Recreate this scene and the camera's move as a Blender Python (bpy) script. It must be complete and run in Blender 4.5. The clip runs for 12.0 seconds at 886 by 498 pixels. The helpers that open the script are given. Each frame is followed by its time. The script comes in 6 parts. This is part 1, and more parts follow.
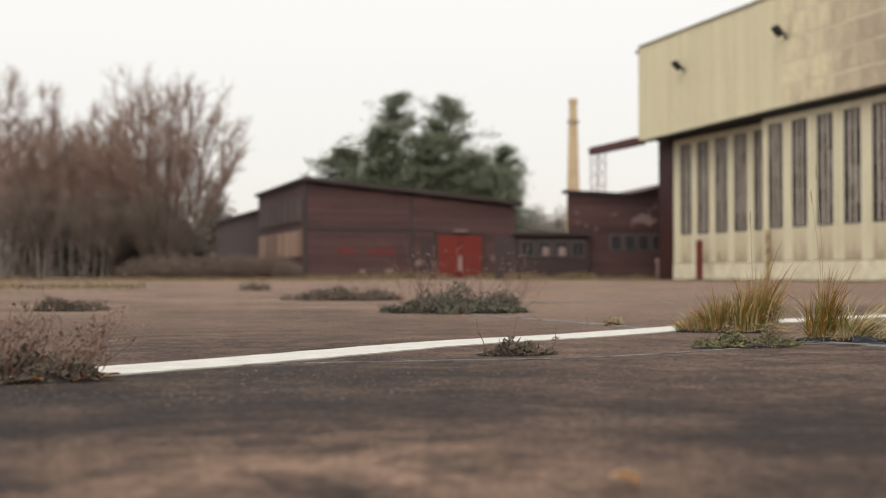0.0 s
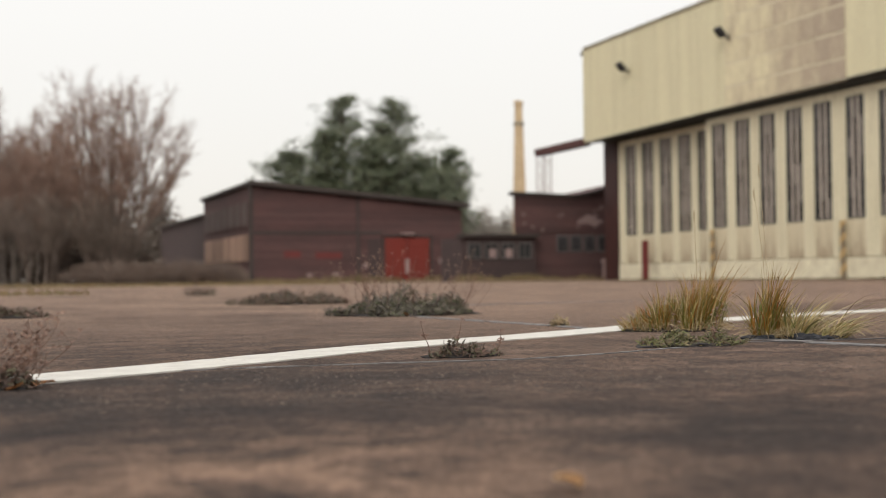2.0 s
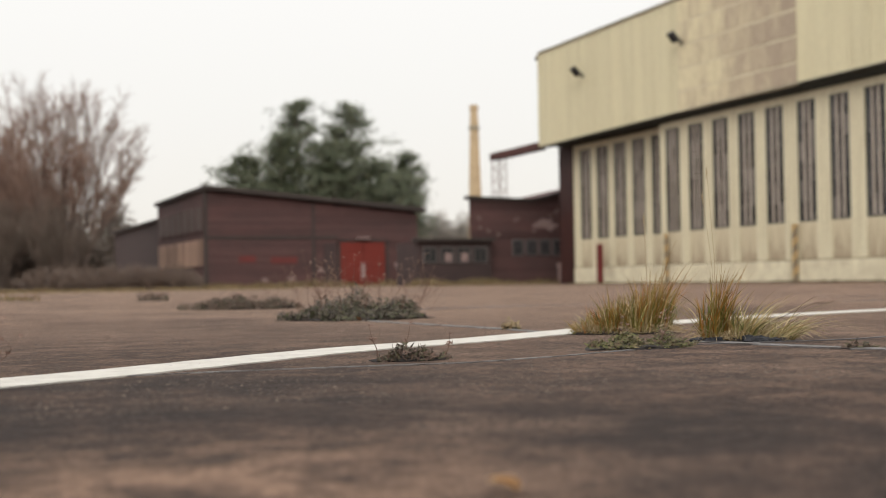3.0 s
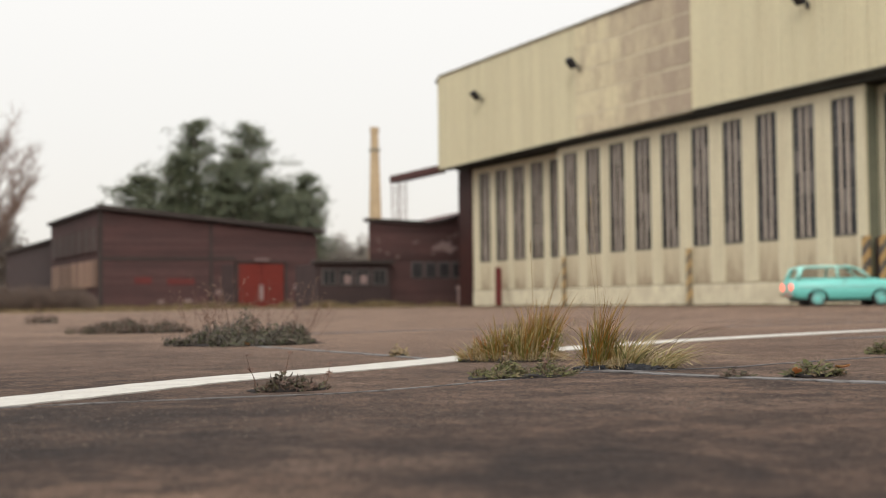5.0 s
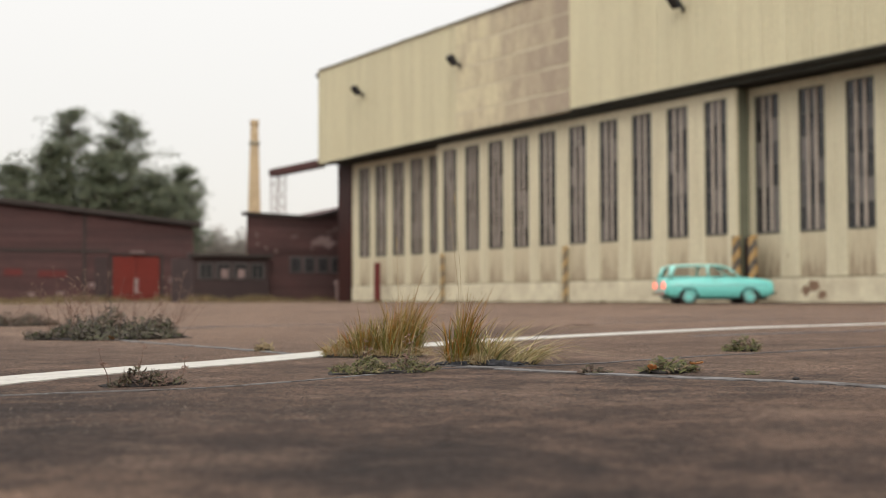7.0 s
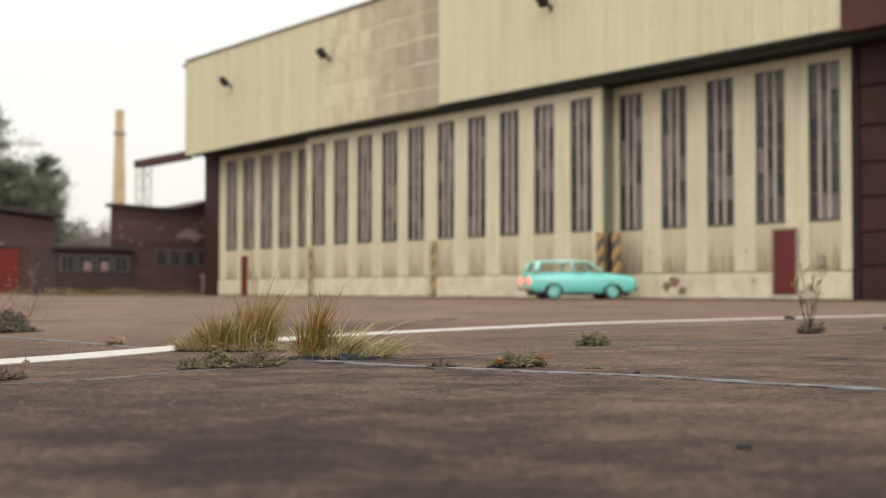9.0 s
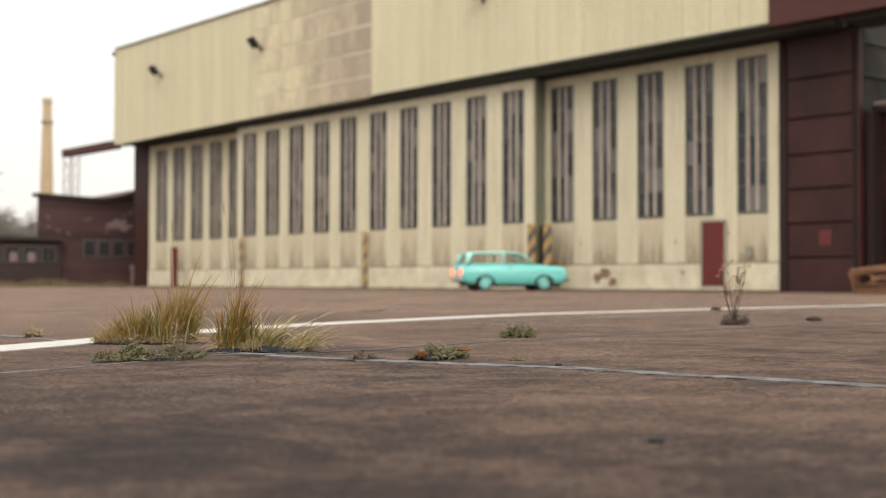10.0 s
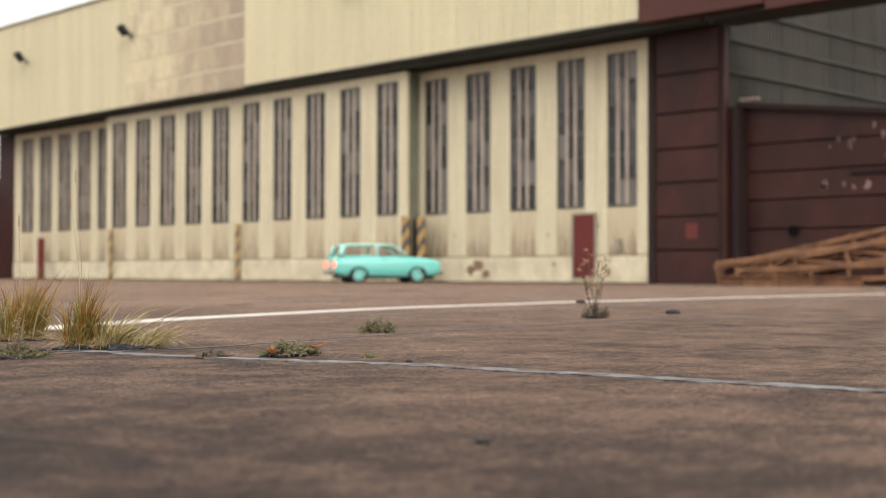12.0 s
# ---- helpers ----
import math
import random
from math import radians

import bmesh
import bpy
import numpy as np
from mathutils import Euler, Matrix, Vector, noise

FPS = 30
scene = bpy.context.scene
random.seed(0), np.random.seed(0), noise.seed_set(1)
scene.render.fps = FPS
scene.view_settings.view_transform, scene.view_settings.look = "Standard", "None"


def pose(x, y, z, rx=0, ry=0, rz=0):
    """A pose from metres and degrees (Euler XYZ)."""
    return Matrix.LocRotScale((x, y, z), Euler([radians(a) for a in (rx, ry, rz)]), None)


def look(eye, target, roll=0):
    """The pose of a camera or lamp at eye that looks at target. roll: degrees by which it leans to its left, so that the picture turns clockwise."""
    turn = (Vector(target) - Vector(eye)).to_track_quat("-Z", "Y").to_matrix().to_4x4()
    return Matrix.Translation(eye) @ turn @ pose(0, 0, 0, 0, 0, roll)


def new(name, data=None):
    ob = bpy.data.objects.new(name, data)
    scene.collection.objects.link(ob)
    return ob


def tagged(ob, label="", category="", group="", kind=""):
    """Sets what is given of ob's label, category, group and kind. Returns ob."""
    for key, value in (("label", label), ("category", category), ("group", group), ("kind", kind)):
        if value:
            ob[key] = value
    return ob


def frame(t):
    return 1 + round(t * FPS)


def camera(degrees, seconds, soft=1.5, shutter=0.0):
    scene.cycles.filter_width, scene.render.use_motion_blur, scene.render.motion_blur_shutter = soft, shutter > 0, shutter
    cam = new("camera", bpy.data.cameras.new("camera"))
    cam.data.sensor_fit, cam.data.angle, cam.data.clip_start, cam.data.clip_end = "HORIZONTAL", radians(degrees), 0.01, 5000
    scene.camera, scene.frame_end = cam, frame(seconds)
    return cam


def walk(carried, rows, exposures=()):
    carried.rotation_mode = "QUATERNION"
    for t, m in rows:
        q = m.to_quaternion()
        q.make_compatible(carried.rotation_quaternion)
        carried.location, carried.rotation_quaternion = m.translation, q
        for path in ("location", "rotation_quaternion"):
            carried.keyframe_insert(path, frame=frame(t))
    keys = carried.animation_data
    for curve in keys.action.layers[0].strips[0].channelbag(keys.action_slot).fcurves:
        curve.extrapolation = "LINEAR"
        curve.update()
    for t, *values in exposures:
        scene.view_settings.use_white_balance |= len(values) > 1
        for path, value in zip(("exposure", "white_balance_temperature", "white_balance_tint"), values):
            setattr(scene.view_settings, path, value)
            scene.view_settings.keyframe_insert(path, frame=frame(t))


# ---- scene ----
# The camera: a low, slow pan with a slight slide to the side
cam = camera(36.96, 12.0, soft=0.9)
cam.data.dof.use_dof = True
cam.data.dof.focus_distance = 4.5
cam.data.dof.aperture_fstop = 2.8
PATH = [
    (0, pose(0.000, 0.000, 0.251, 91.138, 0.041, -17.348)),
    (0.5, pose(-0.004, 0.013, 0.251, 91.376, 0.218, -17.692)),
    (1, pose(0.003, 0.021, 0.246, 91.162, 0.522, -18.199)),
    (1.5, pose(0.012, 0.028, 0.246, 91.104, 0.634, -18.767)),
    (2, pose(0.024, 0.034, 0.247, 91.241, 0.677, -19.611)),
    (2.5, pose(0.039, 0.037, 0.245, 91.339, 0.767, -20.567)),
    (3, pose(0.051, 0.037, 0.244, 91.400, 0.891, -21.504)),
    (5, pose(0.120, 0.044, 0.265, 92.293, 0.697, -25.814)),
    (5.5, pose(0.132, 0.042, 0.263, 92.118, 0.530, -26.725)),
    (6, pose(0.152, 0.035, 0.263, 92.060, 0.477, -28.174)),
    (6.5, pose(0.168, 0.031, 0.262, 92.166, 0.273, -29.464)),
    (7, pose(0.179, 0.021, 0.264, 92.059, 0.209, -31.008)),
    (9, pose(0.218, -0.038, 0.265, 91.813, -0.073, -36.644)),
    (9.5, pose(0.241, -0.036, 0.264, 91.516, -0.136, -37.819)),
    (10, pose(0.273, -0.029, 0.267, 91.434, -0.105, -39.540)),
    (10.5, pose(0.301, -0.031, 0.267, 91.540, -0.107, -41.063)),
    (11, pose(0.320, -0.038, 0.271, 91.881, -0.130, -42.269)),
    (11.5, pose(0.334, -0.053, 0.272, 91.989, -0.140, -43.055)),
    (12, pose(0.352, -0.064, 0.282, 91.087, -0.086, -44.885)),
]
walk(cam, PATH, [(0, 0.05, 6650, 11), (3, 0.05, 6650, 11), (7, 0.02, 6650, 11), (9.5, 0.20, 6700, 11), (12, 0.40, 6750, 12)])

# ---- light: a bright overcast sky, brightest overhead, and a broad weak sun behind the cloud ----
SUN_UP, SUN_TURN = radians(38), radians(200)
world = bpy.data.worlds.new("overcast")
scene.world = world
world.use_nodes = True
wn, wl = world.node_tree.nodes, world.node_tree.links
wn.clear()
w_out = wn.new("ShaderNodeOutputWorld")
w_bg = wn.new("ShaderNodeBackground")
w_sky = wn.new("ShaderNodeTexSky")
w_sky.sky_type = "NISHITA"
w_sky.sun_disc = False
w_sky.sun_elevation, w_sky.sun_rotation = SUN_UP, SUN_TURN
w_sky.dust_density = 4.0
w_dim = wn.new("ShaderNodeVectorMath")
w_dim.operation = "SCALE"
w_dim.inputs["Scale"].default_value = 0.012
w_co = wn.new("ShaderNodeTexCoord")
w_sep = wn.new("ShaderNodeSeparateXYZ")
w_ramp = wn.new("ShaderNodeValToRGB")
w_ramp.color_ramp.elements[0].position, w_ramp.color_ramp.elements[0].color = 0.0, (0.82, 0.80, 0.75, 1)
w_ramp.color_ramp.elements[1].position, w_ramp.color_ramp.elements[1].color = 1.0, (2.5, 2.48, 2.42, 1)
for at, colour in ((0.12, (0.855, 0.85, 0.82, 1)), (0.30, (0.94, 0.94, 0.92, 1))):
    e = w_ramp.color_ramp.elements.new(at)
    e.color = colour
w_add = wn.new("ShaderNodeVectorMath")
w_add.operation = "ADD"
wl.new(w_co.outputs["Generated"], w_sep.inputs[0])
wl.new(w_sep.outputs["Z"], w_ramp.inputs[0])
wl.new(w_sky.outputs[0], w_dim.inputs[0])
wl.new(w_ramp.outputs[0], w_add.inputs[0])
wl.new(w_dim.outputs[0], w_add.inputs[1])
wl.new(w_add.outputs[0], w_bg.inputs["Color"])
wl.new(w_bg.outputs[0], w_out.inputs[0])

sun_data = bpy.data.lights.new("sun", "SUN")
sun_data.energy, sun_data.angle, sun_data.color = 1.0, radians(25), (1.0, 0.95, 0.86)
sun = new("sun", sun_data)
sun.matrix_world = look((-20, -40, 50), (20, 30, 0))
scene.view_settings.exposure = 0.0


# ---- materials ----
def nodes_of(name):
    m = bpy.data.materials.new(name)
    m.use_nodes = True
    nt = m.node_tree
    return m, nt.nodes, nt.links, nt.nodes["Principled BSDF"]


def noise_ramp(n, l, vec, scale, detail, lo, hi, c0, c1, rough=0.6):
    """A noise driven through a two-stop ramp."""
    t = n.new("ShaderNodeTexNoise")
    t.inputs["Scale"].default_value, t.inputs["Detail"].default_value = scale, detail
    t.inputs["Roughness"].default_value = rough
    l.new(vec, t.inputs["Vector"])
    r = n.new("ShaderNodeValToRGB")
    r.color_ramp.elements[0].position, r.color_ramp.elements[0].color = lo, (*c0, 1)
    r.color_ramp.elements[1].position, r.color_ramp.elements[1].color = hi, (*c1, 1)
    l.new(t.outputs["Fac"], r.inputs[0])
    return r.outputs[0], t.outputs["Fac"]


def mix(n, l, fac, a, b, kind="MIX"):
    x = n.new("ShaderNodeMix")
    x.data_type, x.blend_type = "RGBA", kind
    for value, socket in ((fac, x.inputs[0]), (a, x.inputs[6]), (b, x.inputs[7])):
        if isinstance(value, bpy.types.NodeSocket):
            l.new(value, socket)
        elif isinstance(value, (int, float)):
            socket.default_value = value
        else:
            socket.default_value = (*value, 1)
    return x.outputs[2]


def coords(n, l, stretch=(1, 1, 1), kind="Object"):
    c = n.new("ShaderNodeTexCoord")
    m = n.new("ShaderNodeMapping")
    m.inputs["Scale"].default_value = stretch
    l.new(c.outputs[kind], m.inputs[0])
    return m.outputs[0]


def world_coords(n, l, stretch=(1, 1, 1)):
    c = n.new("ShaderNodeNewGeometry")
    m = n.new("ShaderNodeMapping")
    m.inputs["Scale"].default_value = stretch
    l.new(c.outputs["Position"], m.inputs[0])
    return m.outputs[0]


def bump(n, l, bsdf, height, strength, distance):
    b = n.new("ShaderNodeBump")
    b.inputs["Strength"].default_value, b.inputs["Distance"].default_value = strength, distance
    l.new(height, b.inputs["Height"])
    l.new(b.outputs[0], bsdf.inputs["Normal"])


def surface(name, base, dark, rough=0.7, big=0.6, fine=25.0, streak=(1, 1, 1), dirt=0.5, metal=0.0, relief=0.004, vary=0.0, gloss=0.22):
    """A weathered surface: base colour, dirt in large stains, fine grain, and a shift from piece to piece."""
    m, n, l, b = nodes_of(name)
    v = world_coords(n, l, streak)
    stain, _ = noise_ramp(n, l, v, big, 6, 0.35, 0.75, (0, 0, 0), (1, 1, 1))
    grain, g = noise_ramp(n, l, world_coords(n, l), fine, 4, 0.3, 0.7, (0.82, 0.82, 0.82), (1.12, 1.12, 1.12))
    fac = n.new("ShaderNodeMath")
    fac.operation, fac.inputs[1].default_value = "MULTIPLY", dirt
    l.new(stain, fac.inputs[0])
    col = mix(n, l, fac.outputs[0], base, dark)
    col = mix(n, l, 1.0, col, grain, "MULTIPLY")
    if vary:
        info = n.new("ShaderNodeObjectInfo")
        r = n.new("ShaderNodeMapRange")
        r.inputs["To Min"].default_value, r.inputs["To Max"].default_value = 1 - vary, 1 + vary
        l.new(info.outputs["Random"], r.inputs["Value"])
        col = mix(n, l, 1.0, col, r.outputs[0], "MULTIPLY")
    l.new(col, b.inputs["Base Color"])
    b.inputs["Roughness"].default_value, b.inputs["Metallic"].default_value = rough, metal
    b.inputs["Specular IOR Level"].default_value = 0.5 if metal else gloss
    if relief:
        bump(n, l, b, g, 0.4, relief)
    return m


def asphalt_material():
    m, n, l, b = nodes_of("old_asphalt")
    v = world_coords(n, l)
    broad, _ = noise_ramp(n, l, v, 0.8, 9, 0.34, 0.66, (0.027, 0.0200, 0.0180), (0.063, 0.0435, 0.0350))
    patch, pf = noise_ramp(n, l, v, 3.6, 10, 0.46, 0.74, (0, 0, 0), (0.75, 0.75, 0.75), 0.72)
    col = mix(n, l, patch, broad, (0.165, 0.110, 0.083))
    dark, _ = noise_ramp(n, l, v, 1.7, 10, 0.50, 0.74, (0, 0, 0), (0.75, 0.75, 0.75), 0.72)
    col = mix(n, l, dark, col, (0.019, 0.0165, 0.016))
    dust, _ = noise_ramp(n, l, v, 1.5, 9, 0.53, 0.68, (0, 0, 0), (0.7, 0.7, 0.7), 0.7)
    col = mix(n, l, dust, col, (0.150, 0.108, 0.085))
    # grazing sky sheen painted into the base colour: patchily paler farther out
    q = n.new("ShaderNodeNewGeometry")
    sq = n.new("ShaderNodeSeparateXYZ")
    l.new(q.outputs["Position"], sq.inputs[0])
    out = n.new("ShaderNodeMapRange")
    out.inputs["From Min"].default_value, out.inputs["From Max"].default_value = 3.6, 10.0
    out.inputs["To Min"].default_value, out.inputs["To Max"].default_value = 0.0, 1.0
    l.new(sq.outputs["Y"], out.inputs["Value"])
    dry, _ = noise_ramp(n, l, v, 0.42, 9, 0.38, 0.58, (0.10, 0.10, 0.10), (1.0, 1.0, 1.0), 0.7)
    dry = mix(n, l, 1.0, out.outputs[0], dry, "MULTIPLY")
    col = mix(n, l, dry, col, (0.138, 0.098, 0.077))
    # a paler, sandier slab on the hangar side of the joint
    east = n.new("ShaderNodeMapRange")
    east.inputs["From Min"].default_value, east.inputs["From Max"].default_value = 1.1, 3.6
    l.new(sq.outputs["X"], east.inputs["Value"])
    sand, _ = noise_ramp(n, l, v, 0.9, 9, 0.40, 0.62, (0.0, 0.0, 0.0), (0.62, 0.62, 0.62), 0.74)
    sand = mix(n, l, 1.0, east.outputs[0], sand, "MULTIPLY")
    col = mix(n, l, sand, col, (0.138, 0.096, 0.073))
    # an oil-darkened slab on the near side of the crack
    p = n.new("ShaderNodeNewGeometry")
    sp = n.new("ShaderNodeSeparateXYZ")
    l.new(p.outputs["Position"], sp.inputs[0])
    across, along = n.new("ShaderNodeMapRange"), n.new("ShaderNodeMapRange")
    for r, axis, a, c in ((across, "X", 0.3, 2.6), (along, "Y", 3.62, 3.78)):
        r.inputs["From Min"].default_value, r.inputs["From Max"].default_value = a, c
        r.inputs["To Min"].default_value, r.inputs["To Max"].default_value = 1, 0
        l.new(sp.outputs[axis], r.inputs["Value"])
    both = n.new("ShaderNodeMath")
    both.operation = "MULTIPLY"
    l.new(across.outputs[0], both.inputs[0])
    l.new(along.outputs[0], both.inputs[1])
    spread, _ = noise_ramp(n, l, v, 1.9, 5, 0.40, 0.62, (0.92, 0.92, 0.92), (0.25, 0.25, 0.25))
    oil = mix(n, l, 1.0, both.outputs[0], spread, "MULTIPLY")
    col = mix(n, l, oil, col, (0.017, 0.0145, 0.0145))
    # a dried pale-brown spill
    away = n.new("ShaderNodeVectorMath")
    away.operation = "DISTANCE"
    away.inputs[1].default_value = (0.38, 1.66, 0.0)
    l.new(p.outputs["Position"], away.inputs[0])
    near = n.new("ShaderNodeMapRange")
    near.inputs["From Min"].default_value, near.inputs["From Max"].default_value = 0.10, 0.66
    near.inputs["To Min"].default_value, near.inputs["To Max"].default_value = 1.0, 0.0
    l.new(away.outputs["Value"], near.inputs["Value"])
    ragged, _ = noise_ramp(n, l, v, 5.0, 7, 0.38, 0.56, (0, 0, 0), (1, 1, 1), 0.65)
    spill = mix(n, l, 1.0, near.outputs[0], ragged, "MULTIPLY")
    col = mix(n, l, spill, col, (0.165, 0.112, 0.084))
    speck, sf = noise_ramp(n, l, v, 85, 5, 0.36, 0.66, (0.26, 0.26, 0.26), (2.1, 2.04, 1.97), 0.85)
    col = mix(n, l, 1.0, col, speck, "MULTIPLY")
    mid, mf = noise_ramp(n, l, v, 34, 6, 0.36, 0.66, (0.42, 0.42, 0.43), (1.78, 1.72, 1.66), 0.85)
    col = mix(n, l, 1.0, col, mid, "MULTIPLY")
    chips = n.new("ShaderNodeTexVoronoi")
    chips.inputs["Scale"].default_value = 110
    l.new(v, chips.inputs["Vector"])
    cr = n.new("ShaderNodeValToRGB")
    cr.color_ramp.elements[0].position, cr.color_ramp.elements[0].color = 0.10, (1, 1, 1, 1)
    cr.color_ramp.elements[1].position, cr.color_ramp.elements[1].color = 0.17, (0, 0, 0, 1)
    l.new(chips.outputs["Distance"], cr.inputs[0])
    keep, _ = noise_ramp(n, l, v, 23, 2, 0.56, 0.62, (0, 0, 0), (0.45, 0.45, 0.45))
    stones = mix(n, l, 1.0, cr.outputs[0], keep, "MULTIPLY")
    col = mix(n, l, stones, col, (0.16, 0.135, 0.115))
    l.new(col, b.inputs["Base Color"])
    b.inputs["Roughness"].default_value = 0.92
    b.inputs["Specular IOR Level"].default_value = 0.12
    h = n.new("ShaderNodeMath")
    h.operation = "MULTIPLY_ADD"
    h.inputs[1].default_value = 0.5
    l.new(sf, h.inputs[0])
    l.new(mf, h.inputs[2])
    bump(n, l, b, h.outputs[0], 0.8, 0.014)
    return m


def worn_paint_material():
    m, n, l, b = nodes_of("worn_white_paint")
    v = world_coords(n, l)
    fine, f = noise_ramp(n, l, v, 38, 7, 0.55, 0.66, (0, 0, 0), (1, 1, 1), 0.75)
    wide, _ = noise_ramp(n, l, v, 2.1, 4, 0.40, 0.70, (0.1, 0.1, 0.1), (1, 1, 1))
    wear = mix(n, l, 1.0, fine, wide, "MULTIPLY")
    tint, _ = noise_ramp(n, l, v, 9, 4, 0.3, 0.7, (0.31, 0.295, 0.265), (0.41, 0.395, 0.36))
    l.new(mix(n, l, wear, tint, (0.075, 0.062, 0.055)), b.inputs["Base Color"])
    b.inputs["Roughness"].default_value = 0.7
    bump(n, l, b, f, 0.4, 0.004)
    return m


def worn_seal_material():
    """Grey joint sealant, rubbed off in places down to the asphalt."""
    m, n, l, b = nodes_of("worn_sealant")
    v = world_coords(n, l)
    gone, f = noise_ramp(n, l, v, 7, 8, 0.47, 0.60, (0, 0, 0), (1, 1, 1), 0.75)
    tint, _ = noise_ramp(n, l, v, 24, 4, 0.3, 0.7, (0.075, 0.072, 0.074), (0.17, 0.163, 0.162))
    l.new(mix(n, l, gone, tint, (0.036, 0.028, 0.025)), b.inputs["Base Color"])
    b.inputs["Roughness"].default_value = 0.75
    b.inputs["Specular IOR Level"].default_value = 0.2
    bump(n, l, b, f, 0.5, 0.006)
    return m


def stripe_material(name, ochre, black, wear):
    m, n, l, b = nodes_of(name)
    v = coords(n, l)
    w = n.new("ShaderNodeTexWave")
    w.bands_direction, w.inputs["Scale"].default_value = "DIAGONAL", 1.05
    w.inputs["Distortion"].default_value = 0.25
    l.new(v, w.inputs["Vector"])
    r = n.new("ShaderNodeValToRGB")
    r.color_ramp.elements[0].position, r.color_ramp.elements[0].color = 0.46, (*black, 1)
    r.color_ramp.elements[1].position, r.color_ramp.elements[1].color = 0.54, (*ochre, 1)
    l.new(w.outputs["Fac"], r.inputs[0])
    worn, f = noise_ramp(n, l, v, 9, 6, 0.42, 0.72, (0, 0, 0), (wear, wear, wear))
    l.new(mix(n, l, worn, r.outputs[0], (0.30, 0.25, 0.17)), b.inputs["Base Color"])
    b.inputs["Roughness"].default_value = 0.7
    return m


def glass_material():
    m, n, l, b = nodes_of("dirty_glass_reflections")
    v = world_coords(n, l, (1, 1, 0.5))
    # blotches and pane-to-pane tone: grime plus reflections painted as colour
    col, f = noise_ramp(n, l, v, 1.3, 6, 0.42, 0.66, (0.014, 0.016, 0.018), (0.088, 0.078, 0.072))
    info = n.new("ShaderNodeObjectInfo")
    r = n.new("ShaderNodeMapRange")
    r.inputs["To Min"].default_value, r.inputs["To Max"].default_value = 0.45, 2.1
    l.new(info.outputs["Random"], r.inputs["Value"])
    col = mix(n, l, 1.0, col, r.outputs[0], "MULTIPLY")
    # some panes turn pale: reflected sky put into their base colour
    pane_reflection = n.new("ShaderNodeMapRange")
    pane_reflection.inputs["From Min"].default_value, pane_reflection.inputs["From Max"].default_value = 0.72, 1.0
    pane_reflection.inputs["To Max"].default_value = 0.9
    l.new(info.outputs["Random"], pane_reflection.inputs["Value"])
    l.new(mix(n, l, pane_reflection.outputs[0], col, (0.22, 0.195, 0.175)), b.inputs["Base Color"])
    b.inputs["Roughness"].default_value = 0.22
    b.inputs["Transmission Weight"].default_value = 0.2
    return m


def leaf_material(name, colours, rough=0.6, tips=None):
    """Foliage whose colour changes from blade to blade; tips: the colour that blades wither to with height."""
    m, n, l, b = nodes_of(name)
    g = n.new("ShaderNodeNewGeometry")
    r = n.new("ShaderNodeValToRGB")
    els = r.color_ramp.elements
    els[0].color, els[1].color = (*colours[0], 1), (*colours[-1], 1)
    for i, c in enumerate(colours[1:-1]):
        els.new((i + 1) / (len(colours) - 1)).color = (*c, 1)
    l.new(g.outputs["Random Per Island"], r.inputs[0])
    col = r.outputs[0]
    if tips:
        sp = n.new("ShaderNodeSeparateXYZ")
        l.new(g.outputs["Position"], sp.inputs[0])
        up = n.new("ShaderNodeMapRange")
        up.inputs["From Min"].default_value, up.inputs["From Max"].default_value = 0.10, 0.26
        up.inputs["To Max"].default_value = 0.5
        l.new(sp.outputs["Z"], up.inputs["Value"])
        col = mix(n, l, up.outputs[0], col, tips)
    l.new(col, b.inputs["Base Color"])
    b.inputs["Roughness"].default_value = rough
    b.inputs["Specular IOR Level"].default_value = 0.25
    return m


ASPHALT = asphalt_material()
PAINT = worn_paint_material()
STRIPES = stripe_material("hazard_stripes", (0.40, 0.235, 0.075), (0.055, 0.048, 0.043), 0.55)
PALE_STRIPES = stripe_material("bleached_stripes", (0.42, 0.27, 0.105), (0.13, 0.10, 0.065), 0.6)
GLASS = glass_material()
SEAL = worn_seal_material()
SEAL_DARK = surface("dark_joint", (0.045, 0.043, 0.046), (0.11, 0.10, 0.10), 0.7, 5, 60, dirt=0.7)
BEIGE = surface("beige_sheet", (0.60, 0.555, 0.385), (0.36, 0.30, 0.19), 0.55, 0.8, 18, (1, 2.6, 0.16), 0.36, vary=0.035)
BEIGE_DOOR = surface("beige_door_paint", (0.615, 0.565, 0.41), (0.36, 0.30, 0.20), 0.55, 1.2, 18, (1, 2.5, 0.3), 0.45)
